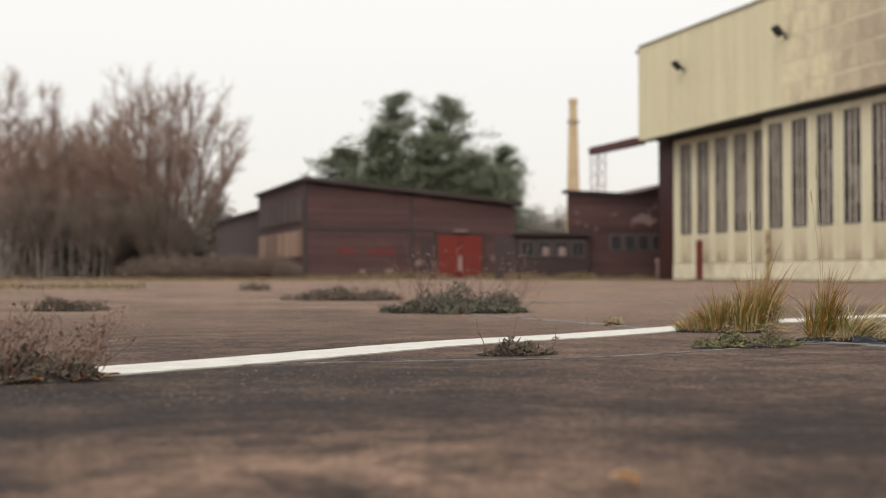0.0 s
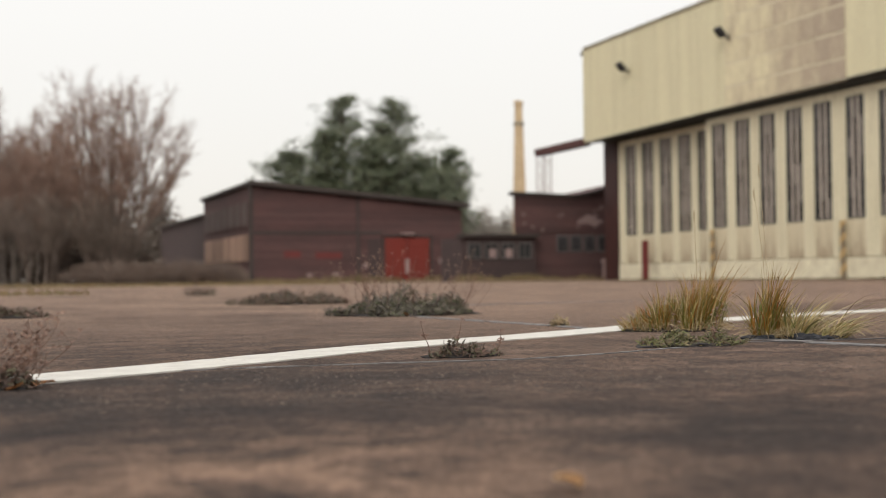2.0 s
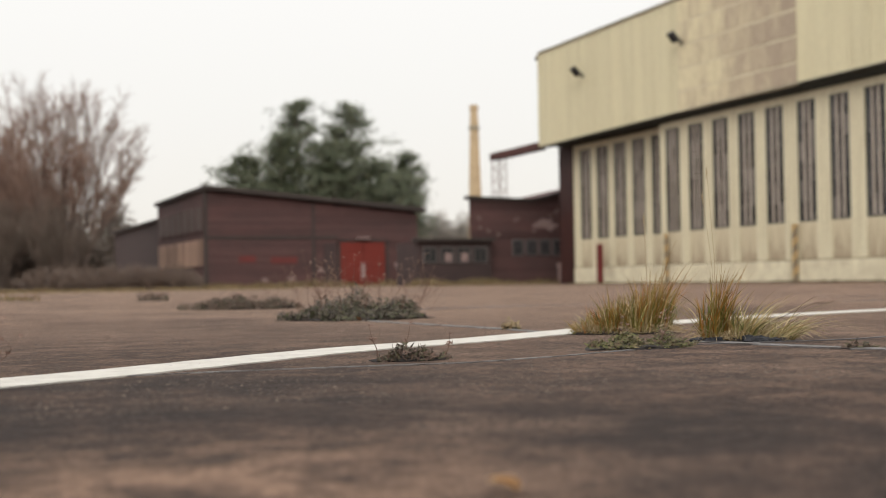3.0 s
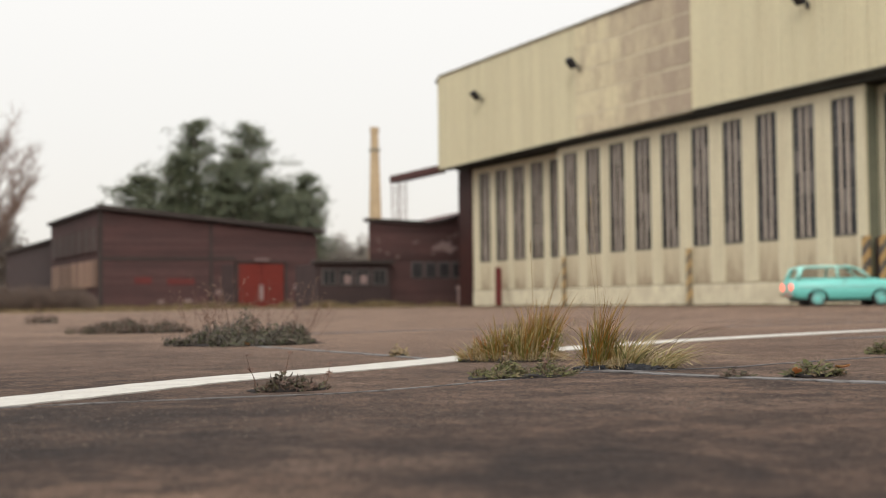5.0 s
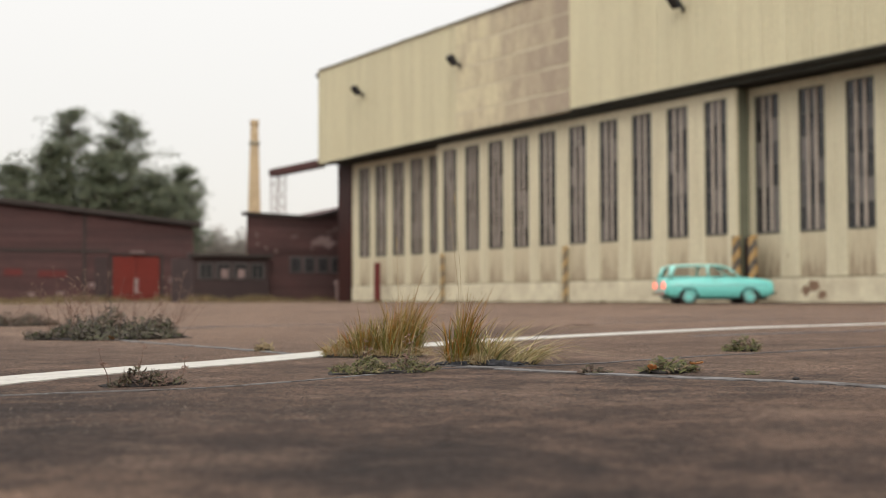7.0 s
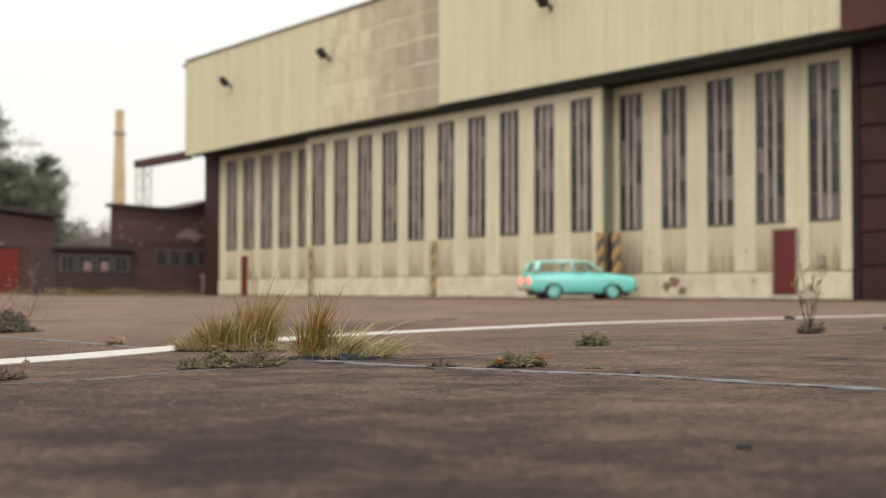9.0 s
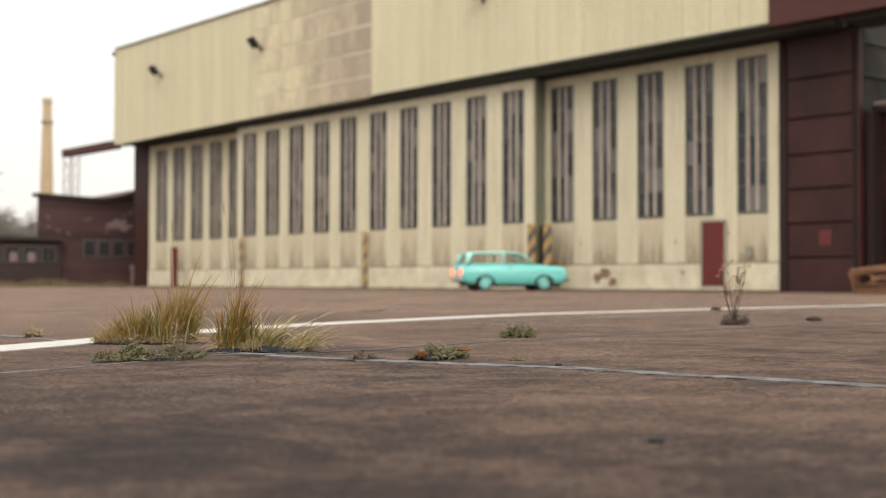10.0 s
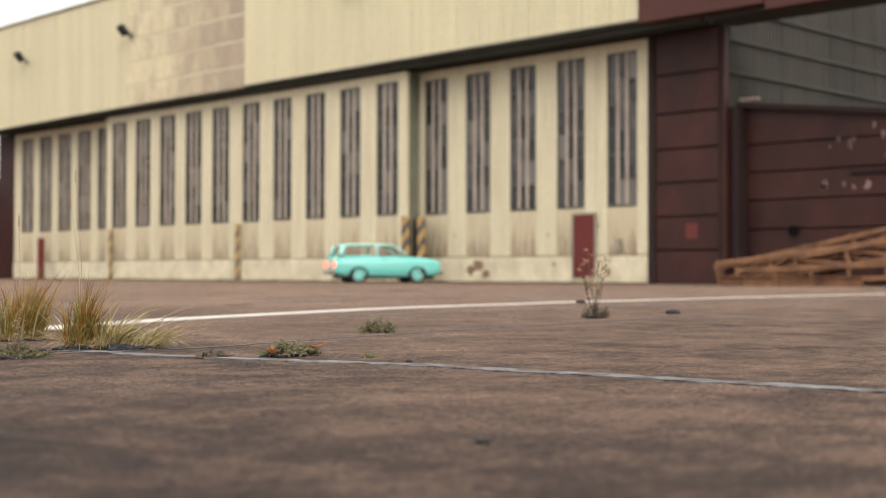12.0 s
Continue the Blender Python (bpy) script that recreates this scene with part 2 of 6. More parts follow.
def stained_material():
    """Door paint with brown runs that gather towards the foot of each panel."""
    m, n, l, b = nodes_of("stained_door_paint")
    p = n.new("ShaderNodeNewGeometry")
    sp = n.new("ShaderNodeSeparateXYZ")
    l.new(p.outputs["Position"], sp.inputs[0])
    low = n.new("ShaderNodeMapRange")
    low.inputs["From Min"].default_value, low.inputs["From Max"].default_value = 0.9, 2.3
    low.inputs["To Min"].default_value, low.inputs["To Max"].default_value = 0.22, -0.12
    l.new(sp.outputs["Z"], low.inputs["Value"])
    t = n.new("ShaderNodeTexNoise")
    t.inputs["Scale"].default_value, t.inputs["Detail"].default_value, t.inputs["Roughness"].default_value = 3.0, 7, 0.65
    l.new(world_coords(n, l, (1, 2.4, 0.35)), t.inputs["Vector"])
    total = n.new("ShaderNodeMath")
    total.operation = "ADD"
    l.new(t.outputs["Fac"], total.inputs[0])
    l.new(low.outputs[0], total.inputs[1])
    r = n.new("ShaderNodeValToRGB")
    r.color_ramp.elements[0].position, r.color_ramp.elements[0].color = 0.30, (0.53, 0.47, 0.335, 1)
    r.color_ramp.elements[1].position, r.color_ramp.elements[1].color = 0.90, (0.20, 0.145, 0.098, 1)
    r.color_ramp.elements.new(0.55).color = (0.46, 0.395, 0.28, 1)
    l.new(total.outputs[0], r.inputs[0])
    l.new(r.outputs[0], b.inputs["Base Color"])
    b.inputs["Roughness"].default_value = 0.75
    b.inputs["Specular IOR Level"].default_value = 0.2
    return m


STAINED = stained_material()
PLINTH = surface("pale_kickplate", (0.66, 0.61, 0.45), (0.27, 0.20, 0.14), 0.6, 1.3, 20, (1, 1.2, 1.0), 0.55)
def weathered_material():
    """Old beige sheets whose paint has gone, most of all towards one end of the bay."""
    m, n, l, b = nodes_of("weathered_sheet")
    v = world_coords(n, l, (1, 1, 0.55))
    p = n.new("ShaderNodeNewGeometry")
    sp = n.new("ShaderNodeSeparateXYZ")
    l.new(p.outputs["Position"], sp.inputs[0])
    along = n.new("ShaderNodeMapRange")
    along.inputs["From Min"].default_value, along.inputs["From Max"].default_value = 42.5, 51.5
    along.inputs["To Min"].default_value, along.inputs["To Max"].default_value = 0.34, -0.20
    l.new(sp.outputs["Y"], along.inputs["Value"])
    t = n.new("ShaderNodeTexNoise")
    t.inputs["Scale"].default_value, t.inputs["Detail"].default_value, t.inputs["Roughness"].default_value = 1.1, 7, 0.65
    l.new(v, t.inputs["Vector"])
    info = n.new("ShaderNodeObjectInfo")
    shift = n.new("ShaderNodeMath")
    shift.operation, shift.inputs[1].default_value = "MULTIPLY_ADD", 0.16
    l.new(info.outputs["Random"], shift.inputs[0])
    l.new(along.outputs[0], shift.inputs[2])
    total = n.new("ShaderNodeMath")
    total.operation = "ADD"
    l.new(t.outputs["Fac"], total.inputs[0])
    l.new(shift.outputs[0], total.inputs[1])
    r = n.new("ShaderNodeValToRGB")
    r.color_ramp.elements[0].position, r.color_ramp.elements[0].color = 0.44, (0.60, 0.535, 0.36, 1)
    r.color_ramp.elements[1].position, r.color_ramp.elements[1].color = 0.95, (0.345, 0.28, 0.21, 1)
    r.color_ramp.elements.new(0.66).color = (0.46, 0.39, 0.275, 1)
    l.new(total.outputs[0], r.inputs[0])
    grain, g = noise_ramp(n, l, world_coords(n, l, (1, 1, 0.3)), 9, 5, 0.3, 0.7, (0.86, 0.85, 0.84), (1.1, 1.1, 1.1))
    l.new(mix(n, l, 1.0, r.outputs[0], grain, "MULTIPLY"), b.inputs["Base Color"])
    b.inputs["Roughness"].default_value = 0.8
    bump(n, l, b, g, 0.4, 0.004)
    return m


WEATHERED = weathered_material()
SILL_LINE = surface("rusty_sill", (0.17, 0.135, 0.095), (0.07, 0.05, 0.035), 0.8, 3)
RUST_STAIN = surface("brown_rust_stain", (0.24, 0.155, 0.105), (0.11, 0.07, 0.05), 0.85, 5, 30)
SEAM = surface("pale_seam", (0.58, 0.52, 0.38), (0.42, 0.36, 0.26), 0.7, 2)
COPING = surface("grey_coping", (0.30, 0.28, 0.22), (0.16, 0.14, 0.11), 0.6)
DARK_POST = surface("dark_brown_post", (0.030, 0.017, 0.016), (0.015, 0.010, 0.010), 0.8)
# grey-green instead of door beige: shade between the leaves, put into the colour
END_SHADE = surface("shaded_grey_green_edge", (0.17, 0.175, 0.125), (0.08, 0.08, 0.06), 0.7, 1.2)
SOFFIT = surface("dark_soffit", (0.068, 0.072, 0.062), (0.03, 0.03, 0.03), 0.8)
MULLION = surface("faded_mullion", (0.42, 0.36, 0.305), (0.17, 0.14, 0.125), 0.7, 2, 20)
RAIL = surface("door_frame_grey", (0.13, 0.125, 0.105), (0.06, 0.06, 0.05), 0.6)
BROWN = surface("oxide_brown_sheet", (0.056, 0.0195, 0.0165), (0.017, 0.0085, 0.008), 0.5, 0.9, 18, (1, 1, 0.6), 0.9, vary=0.12)
# boards of the far buildings, brown lifted to include the veil of distance haze
BROWN_WOOD = surface("brown_boards", (0.094, 0.050, 0.048), (0.058, 0.038, 0.037), 0.8, 0.7, 16, (0.5, 1, 2.0), 0.8, vary=0.16)
BEAM = surface("oxide_beam", (0.080, 0.029, 0.025), (0.036, 0.017, 0.015), 0.6)
RED_DOOR = surface("red_door_paint", (0.135, 0.026, 0.025), (0.08, 0.022, 0.021), 0.55, 2)
RED_GATE = surface("bright_red_paint", (0.156, 0.025, 0.018), (0.12, 0.028, 0.022), 0.6, 0.9, 16, (1, 1, 0.5), 0.6)
DARK_BOARDS = surface("dark_brown_boards", (0.062, 0.042, 0.041), (0.040, 0.030, 0.030), 0.85, 0.8, 16, (0.5, 1, 2.0), 0.8)
# felt is raised above its true black to paint in aerial haze
TAR = surface("tar_felt", (0.058, 0.047, 0.044), (0.030, 0.026, 0.025), 0.9)
GREY_SHEET = surface("grey_corrugated_sheet", (0.062, 0.058, 0.051), (0.030, 0.028, 0.026), 0.7, 0.5, 14, (1.5, 1, 0.3), 0.7, vary=0.08)
PALE_BOARD = surface("pale_board", (0.31, 0.205, 0.155), (0.22, 0.15, 0.12), 0.8, 1, 18, (1, 1, 0.4), 0.7, vary=0.32)
PALE_SPOT = surface("pale_flaked_paint", (0.27, 0.195, 0.185), (0.15, 0.10, 0.095), 0.8)
WINDOW_DARK = surface("dark_pane", (0.030, 0.032, 0.034), (0.015, 0.015, 0.016), 0.25, relief=0, gloss=0.4)
PITCH = surface("vent_hole_shade", (0.008, 0.008, 0.008), (0.005, 0.005, 0.005), 0.9, relief=0, gloss=0.0)
WINDOW_GREY = surface("grey_frame", (0.105, 0.092, 0.092), (0.055, 0.048, 0.048), 0.7)
RUST = surface("rusty_steel", (0.215, 0.108, 0.058), (0.060, 0.032, 0.021), 0.8, 2, 30, dirt=1.0)
STACK_BAND = surface("tan_band", (0.46, 0.35, 0.225), (0.30, 0.22, 0.14), 0.9)
FLAKE = surface("dull_flakes", (0.20, 0.15, 0.14), (0.10, 0.062, 0.058), 0.85)
PALE_STEEL = surface("pale_pink_steel", (0.30, 0.23, 0.21), (0.18, 0.12, 0.11), 0.7)
CONCRETE = surface("stack_brick", (0.50, 0.385, 0.245), (0.30, 0.22, 0.14), 0.9, 0.4, 6)
BLACK = surface("black_lamp_metal", (0.03, 0.03, 0.033), (0.015, 0.015, 0.015), 0.5)
# bark of the distant trees, lightened in colour in place of haze
BARK = surface("bark", (0.150, 0.118, 0.100), (0.095, 0.076, 0.068), 0.9, 1.5)
TWIG = surface("reddish_twigs", (0.235, 0.155, 0.122), (0.155, 0.105, 0.086), 0.9, 0.6)
GREY_TWIG = surface("grey_brown_twigs", (0.150, 0.118, 0.098), (0.105, 0.085, 0.072), 0.9, 0.6)
BIRCH = surface("birch_bark", (0.33, 0.285, 0.25), (0.09, 0.075, 0.068), 0.85, 1.2, dirt=0.8)
# needle greens brightened a little, haze painted into them
PINE_NEEDLE = leaf_material("pine_needles", [(0.045, 0.058, 0.036), (0.080, 0.092, 0.050), (0.060, 0.074, 0.046), (0.115, 0.118, 0.064)])
# pale greys carry the haze over the farthest tree line
FAR_LEAF = leaf_material("far_foliage", [(0.17, 0.15, 0.13), (0.22, 0.19, 0.16), (0.14, 0.135, 0.115)])
RUSTY_LEAF = leaf_material("russet_leaves", [(0.20, 0.085, 0.045), (0.15, 0.075, 0.045), (0.10, 0.06, 0.04)])
GRASS = leaf_material("autumn_grass", [(0.050, 0.075, 0.014), (0.29, 0.115, 0.020), (0.090, 0.112, 0.020), (0.30, 0.20, 0.075), (0.060, 0.085, 0.016), (0.25, 0.085, 0.016), (0.13, 0.14, 0.027), (0.46, 0.36, 0.20), (0.035, 0.048, 0.011), (0.20, 0.115, 0.024), (0.075, 0.095, 0.018)], tips=(0.30, 0.150, 0.042))
STRAW = leaf_material("straw", [(0.32, 0.245, 0.14), (0.23, 0.15, 0.07), (0.38, 0.31, 0.20), (0.16, 0.13, 0.06)])
STRAW_GREEN = leaf_material("straw_and_green", [(0.42, 0.32, 0.17), (0.16, 0.17, 0.05), (0.52, 0.42, 0.25), (0.28, 0.19, 0.07), (0.10, 0.11, 0.035), (0.36, 0.24, 0.10)])
MOSS = leaf_material("moss_and_weed", [(0.058, 0.062, 0.017), (0.100, 0.098, 0.030), (0.045, 0.036, 0.021), (0.150, 0.120, 0.060), (0.080, 0.045, 0.030), (0.045, 0.052, 0.016), (0.085, 0.085, 0.026)])
WEED = leaf_material("dry_weed", [(0.052, 0.034, 0.026), (0.105, 0.062, 0.046), (0.036, 0.028, 0.021), (0.058, 0.055, 0.026), (0.080, 0.047, 0.036)])
STEM = leaf_material("dry_reddish_stems", [(0.155, 0.090, 0.066), (0.10, 0.056, 0.042), (0.23, 0.145, 0.105)])
TAN_LEAF = leaf_material("tan_leaf", [(0.62, 0.44, 0.27), (0.56, 0.39, 0.23)])
SEED = leaf_material("seed_heads", [(0.27, 0.17, 0.095), (0.17, 0.10, 0.06), (0.36, 0.25, 0.15)])
HEATHER = leaf_material("grey_weed", [(0.060, 0.045, 0.037), (0.040, 0.033, 0.026), (0.055, 0.060, 0.024), (0.092, 0.068, 0.055), (0.030, 0.025, 0.021), (0.070, 0.072, 0.030)])
# undergrowth browns include a lift for haze, as no volume is used
BRAMBLE = leaf_material("brown_bramble", [(0.108, 0.084, 0.066), (0.130, 0.100, 0.080), (0.086, 0.070, 0.057)])
REDDISH = leaf_material("reddish_growth", [(0.150, 0.098, 0.082), (0.120, 0.080, 0.068), (0.180, 0.120, 0.098)])
HEDGE = leaf_material("hedge_twigs", [(0.072, 0.047, 0.034), (0.100, 0.064, 0.045), (0.055, 0.038, 0.029)])
VERGE = leaf_material("verge_grass", [(0.155, 0.112, 0.058), (0.20, 0.145, 0.075), (0.115, 0.096, 0.046), (0.17, 0.11, 0.062)])
FADED_RED = surface("faded_red_boards", (0.135, 0.034, 0.031), (0.07, 0.028, 0.026), 0.8)
DRY_LEAF = leaf_material("fallen_leaf", [(0.42, 0.17, 0.07), (0.40, 0.25, 0.12), (0.30, 0.11, 0.05)])
SOIL = surface("dark_soil", (0.035, 0.031, 0.03), (0.018, 0.017, 0.018), 0.95, 9, 90, relief=0.006)


# ---- mesh helpers ----
def box(bm, x0, x1, y0, y1, z0, z1, bevel=0.0):
    r = bmesh.ops.create_cube(bm, size=1.0, matrix=Matrix.Translation(((x0 + x1) / 2, (y0 + y1) / 2, (z0 + z1) / 2)) @ Matrix.Diagonal((x1 - x0, y1 - y0, z1 - z0, 1)))
    if bevel:
        edges = list({e for v in r["verts"] for e in v.link_edges})
        bmesh.ops.bevel(bm, geom=edges, offset=bevel, segments=1, affect="EDGES")
    return bm


def rod(bm, a, b, ra, rb=None, sides=8):
    """A tapered rod from a to b."""
    a, b = Vector(a), Vector(b)
    rb = ra if rb is None else rb
    turn = (b - a).to_track_quat("Z", "Y").to_matrix().to_4x4()
    bmesh.ops.create_cone(bm, cap_ends=True, segments=sides, radius1=ra, radius2=rb, depth=(b - a).length, matrix=Matrix.Translation((a + b) / 2) @ turn)
    return bm


def mesh_of(name, bm, material, smooth=False):
    me = bpy.data.meshes.new(name)
    bm.to_mesh(me)
    bm.free()
    for m in material if isinstance(material, (list, tuple)) else [material]:
        me.materials.append(m)
    if smooth:
        for p in me.polygons:
            p.use_smooth = True
    return me


def part(name, bm, material, parent=None, label="", smooth=False):
    ob = new(name, mesh_of(name, bm, material, smooth))
    ob.parent = parent
    if label:
        ob["label"] = label
    return ob


def raw(name, verts, faces, material, parent=None, label="", smooth=False):
    me = bpy.data.meshes.new(name)
    me.from_pydata(verts, [], faces)
    me.materials.append(material)
    if smooth:
        for p in me.polygons:
            p.use_smooth = True
    ob = new(name, me)
    ob.parent = parent
    if label:
        ob["label"] = label
    return ob


def shared(name, me, parent, m):
    """One more piece on a mesh that others use too."""
    ob = new(name, me)
    ob.parent = parent
    ob.matrix_local = m
    return ob


def thing(name, place, label, category, group="", kind=""):
    ob = new(name)
    ob.location = place
    ob.empty_display_size = 0.1
    return tagged(ob, label, category, group, kind)


# ---- ground ----
def ground_sheet():
    xs = [-900, -300, -100, -50] + [-20 + 2 * i for i in range(31)] + [60, 90, 160, 400, 900]
    ys = [-900, -300, -100, -40] + [-16 + 2 * i for i in range(60)] + [140, 200, 400, 900]
    verts = [(x, y, 0.0) for y in ys for x in xs]
    w = len(xs)
    faces = [(j * w + i, j * w + i + 1, (j + 1) * w + i + 1, (j + 1) * w + i) for j in range(len(ys) - 1) for i in range(w - 1)]
    return raw("ground", verts, faces, ASPHALT)


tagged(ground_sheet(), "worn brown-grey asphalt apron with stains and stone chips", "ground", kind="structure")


def ribbon(name, pts, width, z, material, wobble=0.0, step=0.08, seed=1, ragged=0.0):
    """A flat strip of real thickness along a smooth line through a few points."""
    rng = random.Random(seed)
    p = [Vector((x, y)) for x, y in pts]
    line = []
    for i in range(len(p) - 1):
        a, b, c, d = p[max(i - 1, 0)], p[i], p[i + 1], p[min(i + 2, len(p) - 1)]
        k = max(2, int((c - b).length / step))
        for j in range(k):
            t = j / k
            line.append(0.5 * (2 * b + (c - a) * t + (2 * a - 5 * b + 4 * c - d) * t * t + (3 * b - a - 3 * c + d) * t * t * t))
    line.append(p[-1])
    verts, faces = [], []
    drift = 0.0
    for i, q in enumerate(line):
        d = (line[min(i + 1, len(line) - 1)] - line[max(i - 1, 0)]).normalized()
        s = Vector((-d.y, d.x))
        drift = 0.8 * drift + rng.uniform(-wobble, wobble)
        l, r = width / 2 + rng.uniform(-ragged, ragged), width / 2 + rng.uniform(-ragged, ragged)
        e, f = q + s * (l + drift), q - s * (r - drift)
        verts += [(e.x, e.y, z), (f.x, f.y, z), (e.x, e.y, 0.0), (f.x, f.y, 0.0)]
    for i in range(len(line) - 1):
        k = 4 * i
        faces += [(k, k + 1, k + 5, k + 4), (k + 2, k, k + 4, k + 6), (k + 1, k + 3, k + 7, k + 5)]
    return raw(name, verts, faces, material)


tagged(ribbon("road_marking", [(-14.0, -2.6), (-6.0, 0.55), (-1.6, 2.5), (-0.6, 3.0), (0.2, 3.57), (0.74, 4.0), (1.45, 4.62), (2.18, 5.06), (2.9, 5.6), (3.56, 6.1), (4.8, 6.82), (6.1, 7.36), (7.7, 7.95), (9.2, 8.25), (11.4, 8.6), (13.3, 8.75), (16, 9.0), (22, 9.3), (30, 9.5)], 0.26, 0.004, PAINT, 0.002, 0.06, 3, 0.006),
       "curved white painted marking, worn, on asphalt", "road marking", kind="structure")
tagged(ribbon("road_marking", [(2.74, 5.55), (2.77, 6.3), (2.72, 7.3), (2.70, 9.0)], 0.07, 0.003, SEAL, 0.003, 0.06, 5, 0.014), "faded pale joint line on the asphalt", "joint", kind="structure")
tagged(ribbon("joint", [(3.9, -14.0), (3.55, -2.0), (3.40, 0.5), (3.32, 1.9), (3.24, 2.4), (3.20, 2.75), (3.14, 3.05), (3.05, 3.3), (2.95, 3.6), (2.86, 4.0), (2.80, 4.35)], 0.085, 0.004, SEAL, 0.007, 0.035, 7, 0.018), "grey sealant strip in an asphalt joint", "joint", kind="structure")
tagged(ribbon("joint", [(-12.0, 3.4), (-2.5, 3.62), (-0.5, 3.66), (0.7, 3.71), (1.2, 3.71), (1.55, 3.69), (1.96, 3.84), (2.3, 4.0)], 0.018, 0.003, SEAL, 0.003, 0.04, 9, 0.008), "thin dark crack in the asphalt with pale edges", "crack", kind="structure")
tagged(ribbon("joint", [(2.4, 4.2), (2.95, 4.17), (3.3, 4.15), (3.7, 4.28), (4.56, 4.48), (6.2, 4.8), (9.0, 5.3)], 0.030, 0.003, SEAL_DARK, 0.004, 0.05, 11, 0.008), "thin dark asphalt joint beside grass tufts", "crack", kind="structure")
tagged(ribbon("joint", [(6.0, 6.6), (8.6, 6.9), (12, 7.3), (20, 8.0)], 0.10, 0.003, SEAL_DARK, 0.01, 0.1, 13, 0.02), "dark asphalt seam", "crack", kind="structure")


for i, (xa, ya, xb, yb) in enumerate(((8.0, 10.2, 14.0, 11.0), (9.5, 12.5, 17.0, 13.2), (4.0, 11.0, 7.0, 11.6), (14.0, 16.0, 24.0, 17.5))):
    tagged(ribbon("joint", [(xa, ya), ((xa + xb) / 2, (ya + yb) / 2 + 0.1), (xb, yb)], 0.12, 0.003, SEAL_DARK, 0.02, 0.12, 20 + i, 0.04), "dark asphalt repair seam", "crack", kind="structure")


# ---- the hangar ----
X_FRONT, X_MID, X_REAR = 31.60, 32.25, 32.90
Z_SILL, Z_HEAD, Z_LEAF = 2.41, 7.07, 7.42
hangar = thing("hangar", (38, 44, 0), "large beige sheet-clad aircraft hangar with brown corner panels", "building")
OFF = Matrix.Translation((-38, -44, 0))


def hpart(name, bm, material, label=""):
    bm.transform(OFF)
    return part(name, bm, material, hangar, label)


# shell behind the doors
hpart("back_wall", box(bmesh.new(), 72, 72.3, 21.3, 66.2, 0, 12.4), GREY_SHEET)
hpart("side_wall", box(bmesh.new(), 33.2, 72, 65.9, 66.2, 0, 12.4), BROWN, "oxide brown side wall")
hpart("floor", box(bmesh.new(), 33.0, 72, 21.6, 65.9, 0.005, 0.02), SEAL_DARK)
hpart("roof", box(bmesh.new(), 31.8, 72.3, 21.2, 66.2, 12.4, 12.62), TAR)
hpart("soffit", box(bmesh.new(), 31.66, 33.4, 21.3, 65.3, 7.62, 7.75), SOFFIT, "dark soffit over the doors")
hpart("door_track", box(box(bmesh.new(), 31.95, 32.08, 21.4, 65.2, 7.46, 7.62), 32.55, 32.68, 21.4, 65.2, 7.46, 7.62), SOFFIT)
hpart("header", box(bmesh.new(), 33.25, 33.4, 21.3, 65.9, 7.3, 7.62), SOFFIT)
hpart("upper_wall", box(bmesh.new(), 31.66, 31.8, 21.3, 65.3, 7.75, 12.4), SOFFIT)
for i in range(14):
    y0 = 23.22 + 3.01 * i
    z0 = 12.605 + (65.3 - y0 - 1.5) / 42.0 * 0.21
    hpart("coping", box(bmesh.new(), 31.52, 31.86, y0, y0 + 3.0, z0, z0 + 0.10, 0.01), COPING)
hpart("edge_trim", box(bmesh.new(), 31.54, 31.70, 65.24, 65.36, 7.52, 12.62, 0.01), BEIGE)
# fascia sheets: ribbed sheet, one bay each
def rib_sheet(width, height, rib=0.25, depth=0.022):
    """A sheet with standing ribs, its face towards -x, origin at a lower corner."""
    bm = bmesh.new()
    prof, y = [], 0.0
    k = max(1, round(width / rib))
    for i in range(k):
        a = i * width / k
        prof += [(a + 0.004, 0.0), (a + width / k - 0.035, 0.0), (a + width / k - 0.025, -depth), (a + width / k - 0.012, -depth)]
    prof.append((width - 0.002, 0.0))
    low = [bm.verts.new((d, yy, 0.0)) for yy, d in prof]
    top = [bm.verts.new((d, yy, height)) for yy, d in prof]
    for i in range(len(prof) - 1):
        bm.faces.new((low[i], top[i], top[i + 1], low[i + 1]))
    back = [bm.verts.new((0.03, 0.004, 0)), bm.verts.new((0.03, width - 0.002, 0)), bm.verts.new((0.03, width - 0.002, height)), bm.verts.new((0.03, 0.004, height))]
    bm.faces.new(back)
    bm.faces.new((low[0], back[0], back[3], top[0]))
    bm.faces.new((low[-1], top[-1], back[2], back[1]))
    return bm


def fascia_foot(y):
    """The foot of the fascia rises a little along the front."""
    u = (65.3 - y) / 42.0
    return 7.54 + u * 0.21 + 0.075 * math.sin(math.pi * min(max(u, 0), 1))


for i in range(40):
    y0 = 23.26 + 1.05 * i
    z0 = fascia_foot(y0) - 0.005
    hpart("drip_edge", box(bmesh.new(), 31.57, 31.64, y0, y0 + 1.047, z0 - 0.05, z0), COPING)
sheet = mesh_of("fascia_sheet", rib_sheet(1.046, 5.06), BEIGE)
y = 23.25
while y < 42.0:
    shared("fascia_sheet", sheet, hangar, OFF @ pose(X_FRONT, y, fascia_foot(y)))
    y += 1.0665
y = 51.1
left_sheet = mesh_of("fascia_sheet", rib_sheet(0.992, 5.06), BEIGE)
while y < 65.2 - 0.5:
    shared("fascia_sheet", left_sheet, hangar, OFF @ pose(X_FRONT, y, fascia_foot(y)))
    y += 1.009
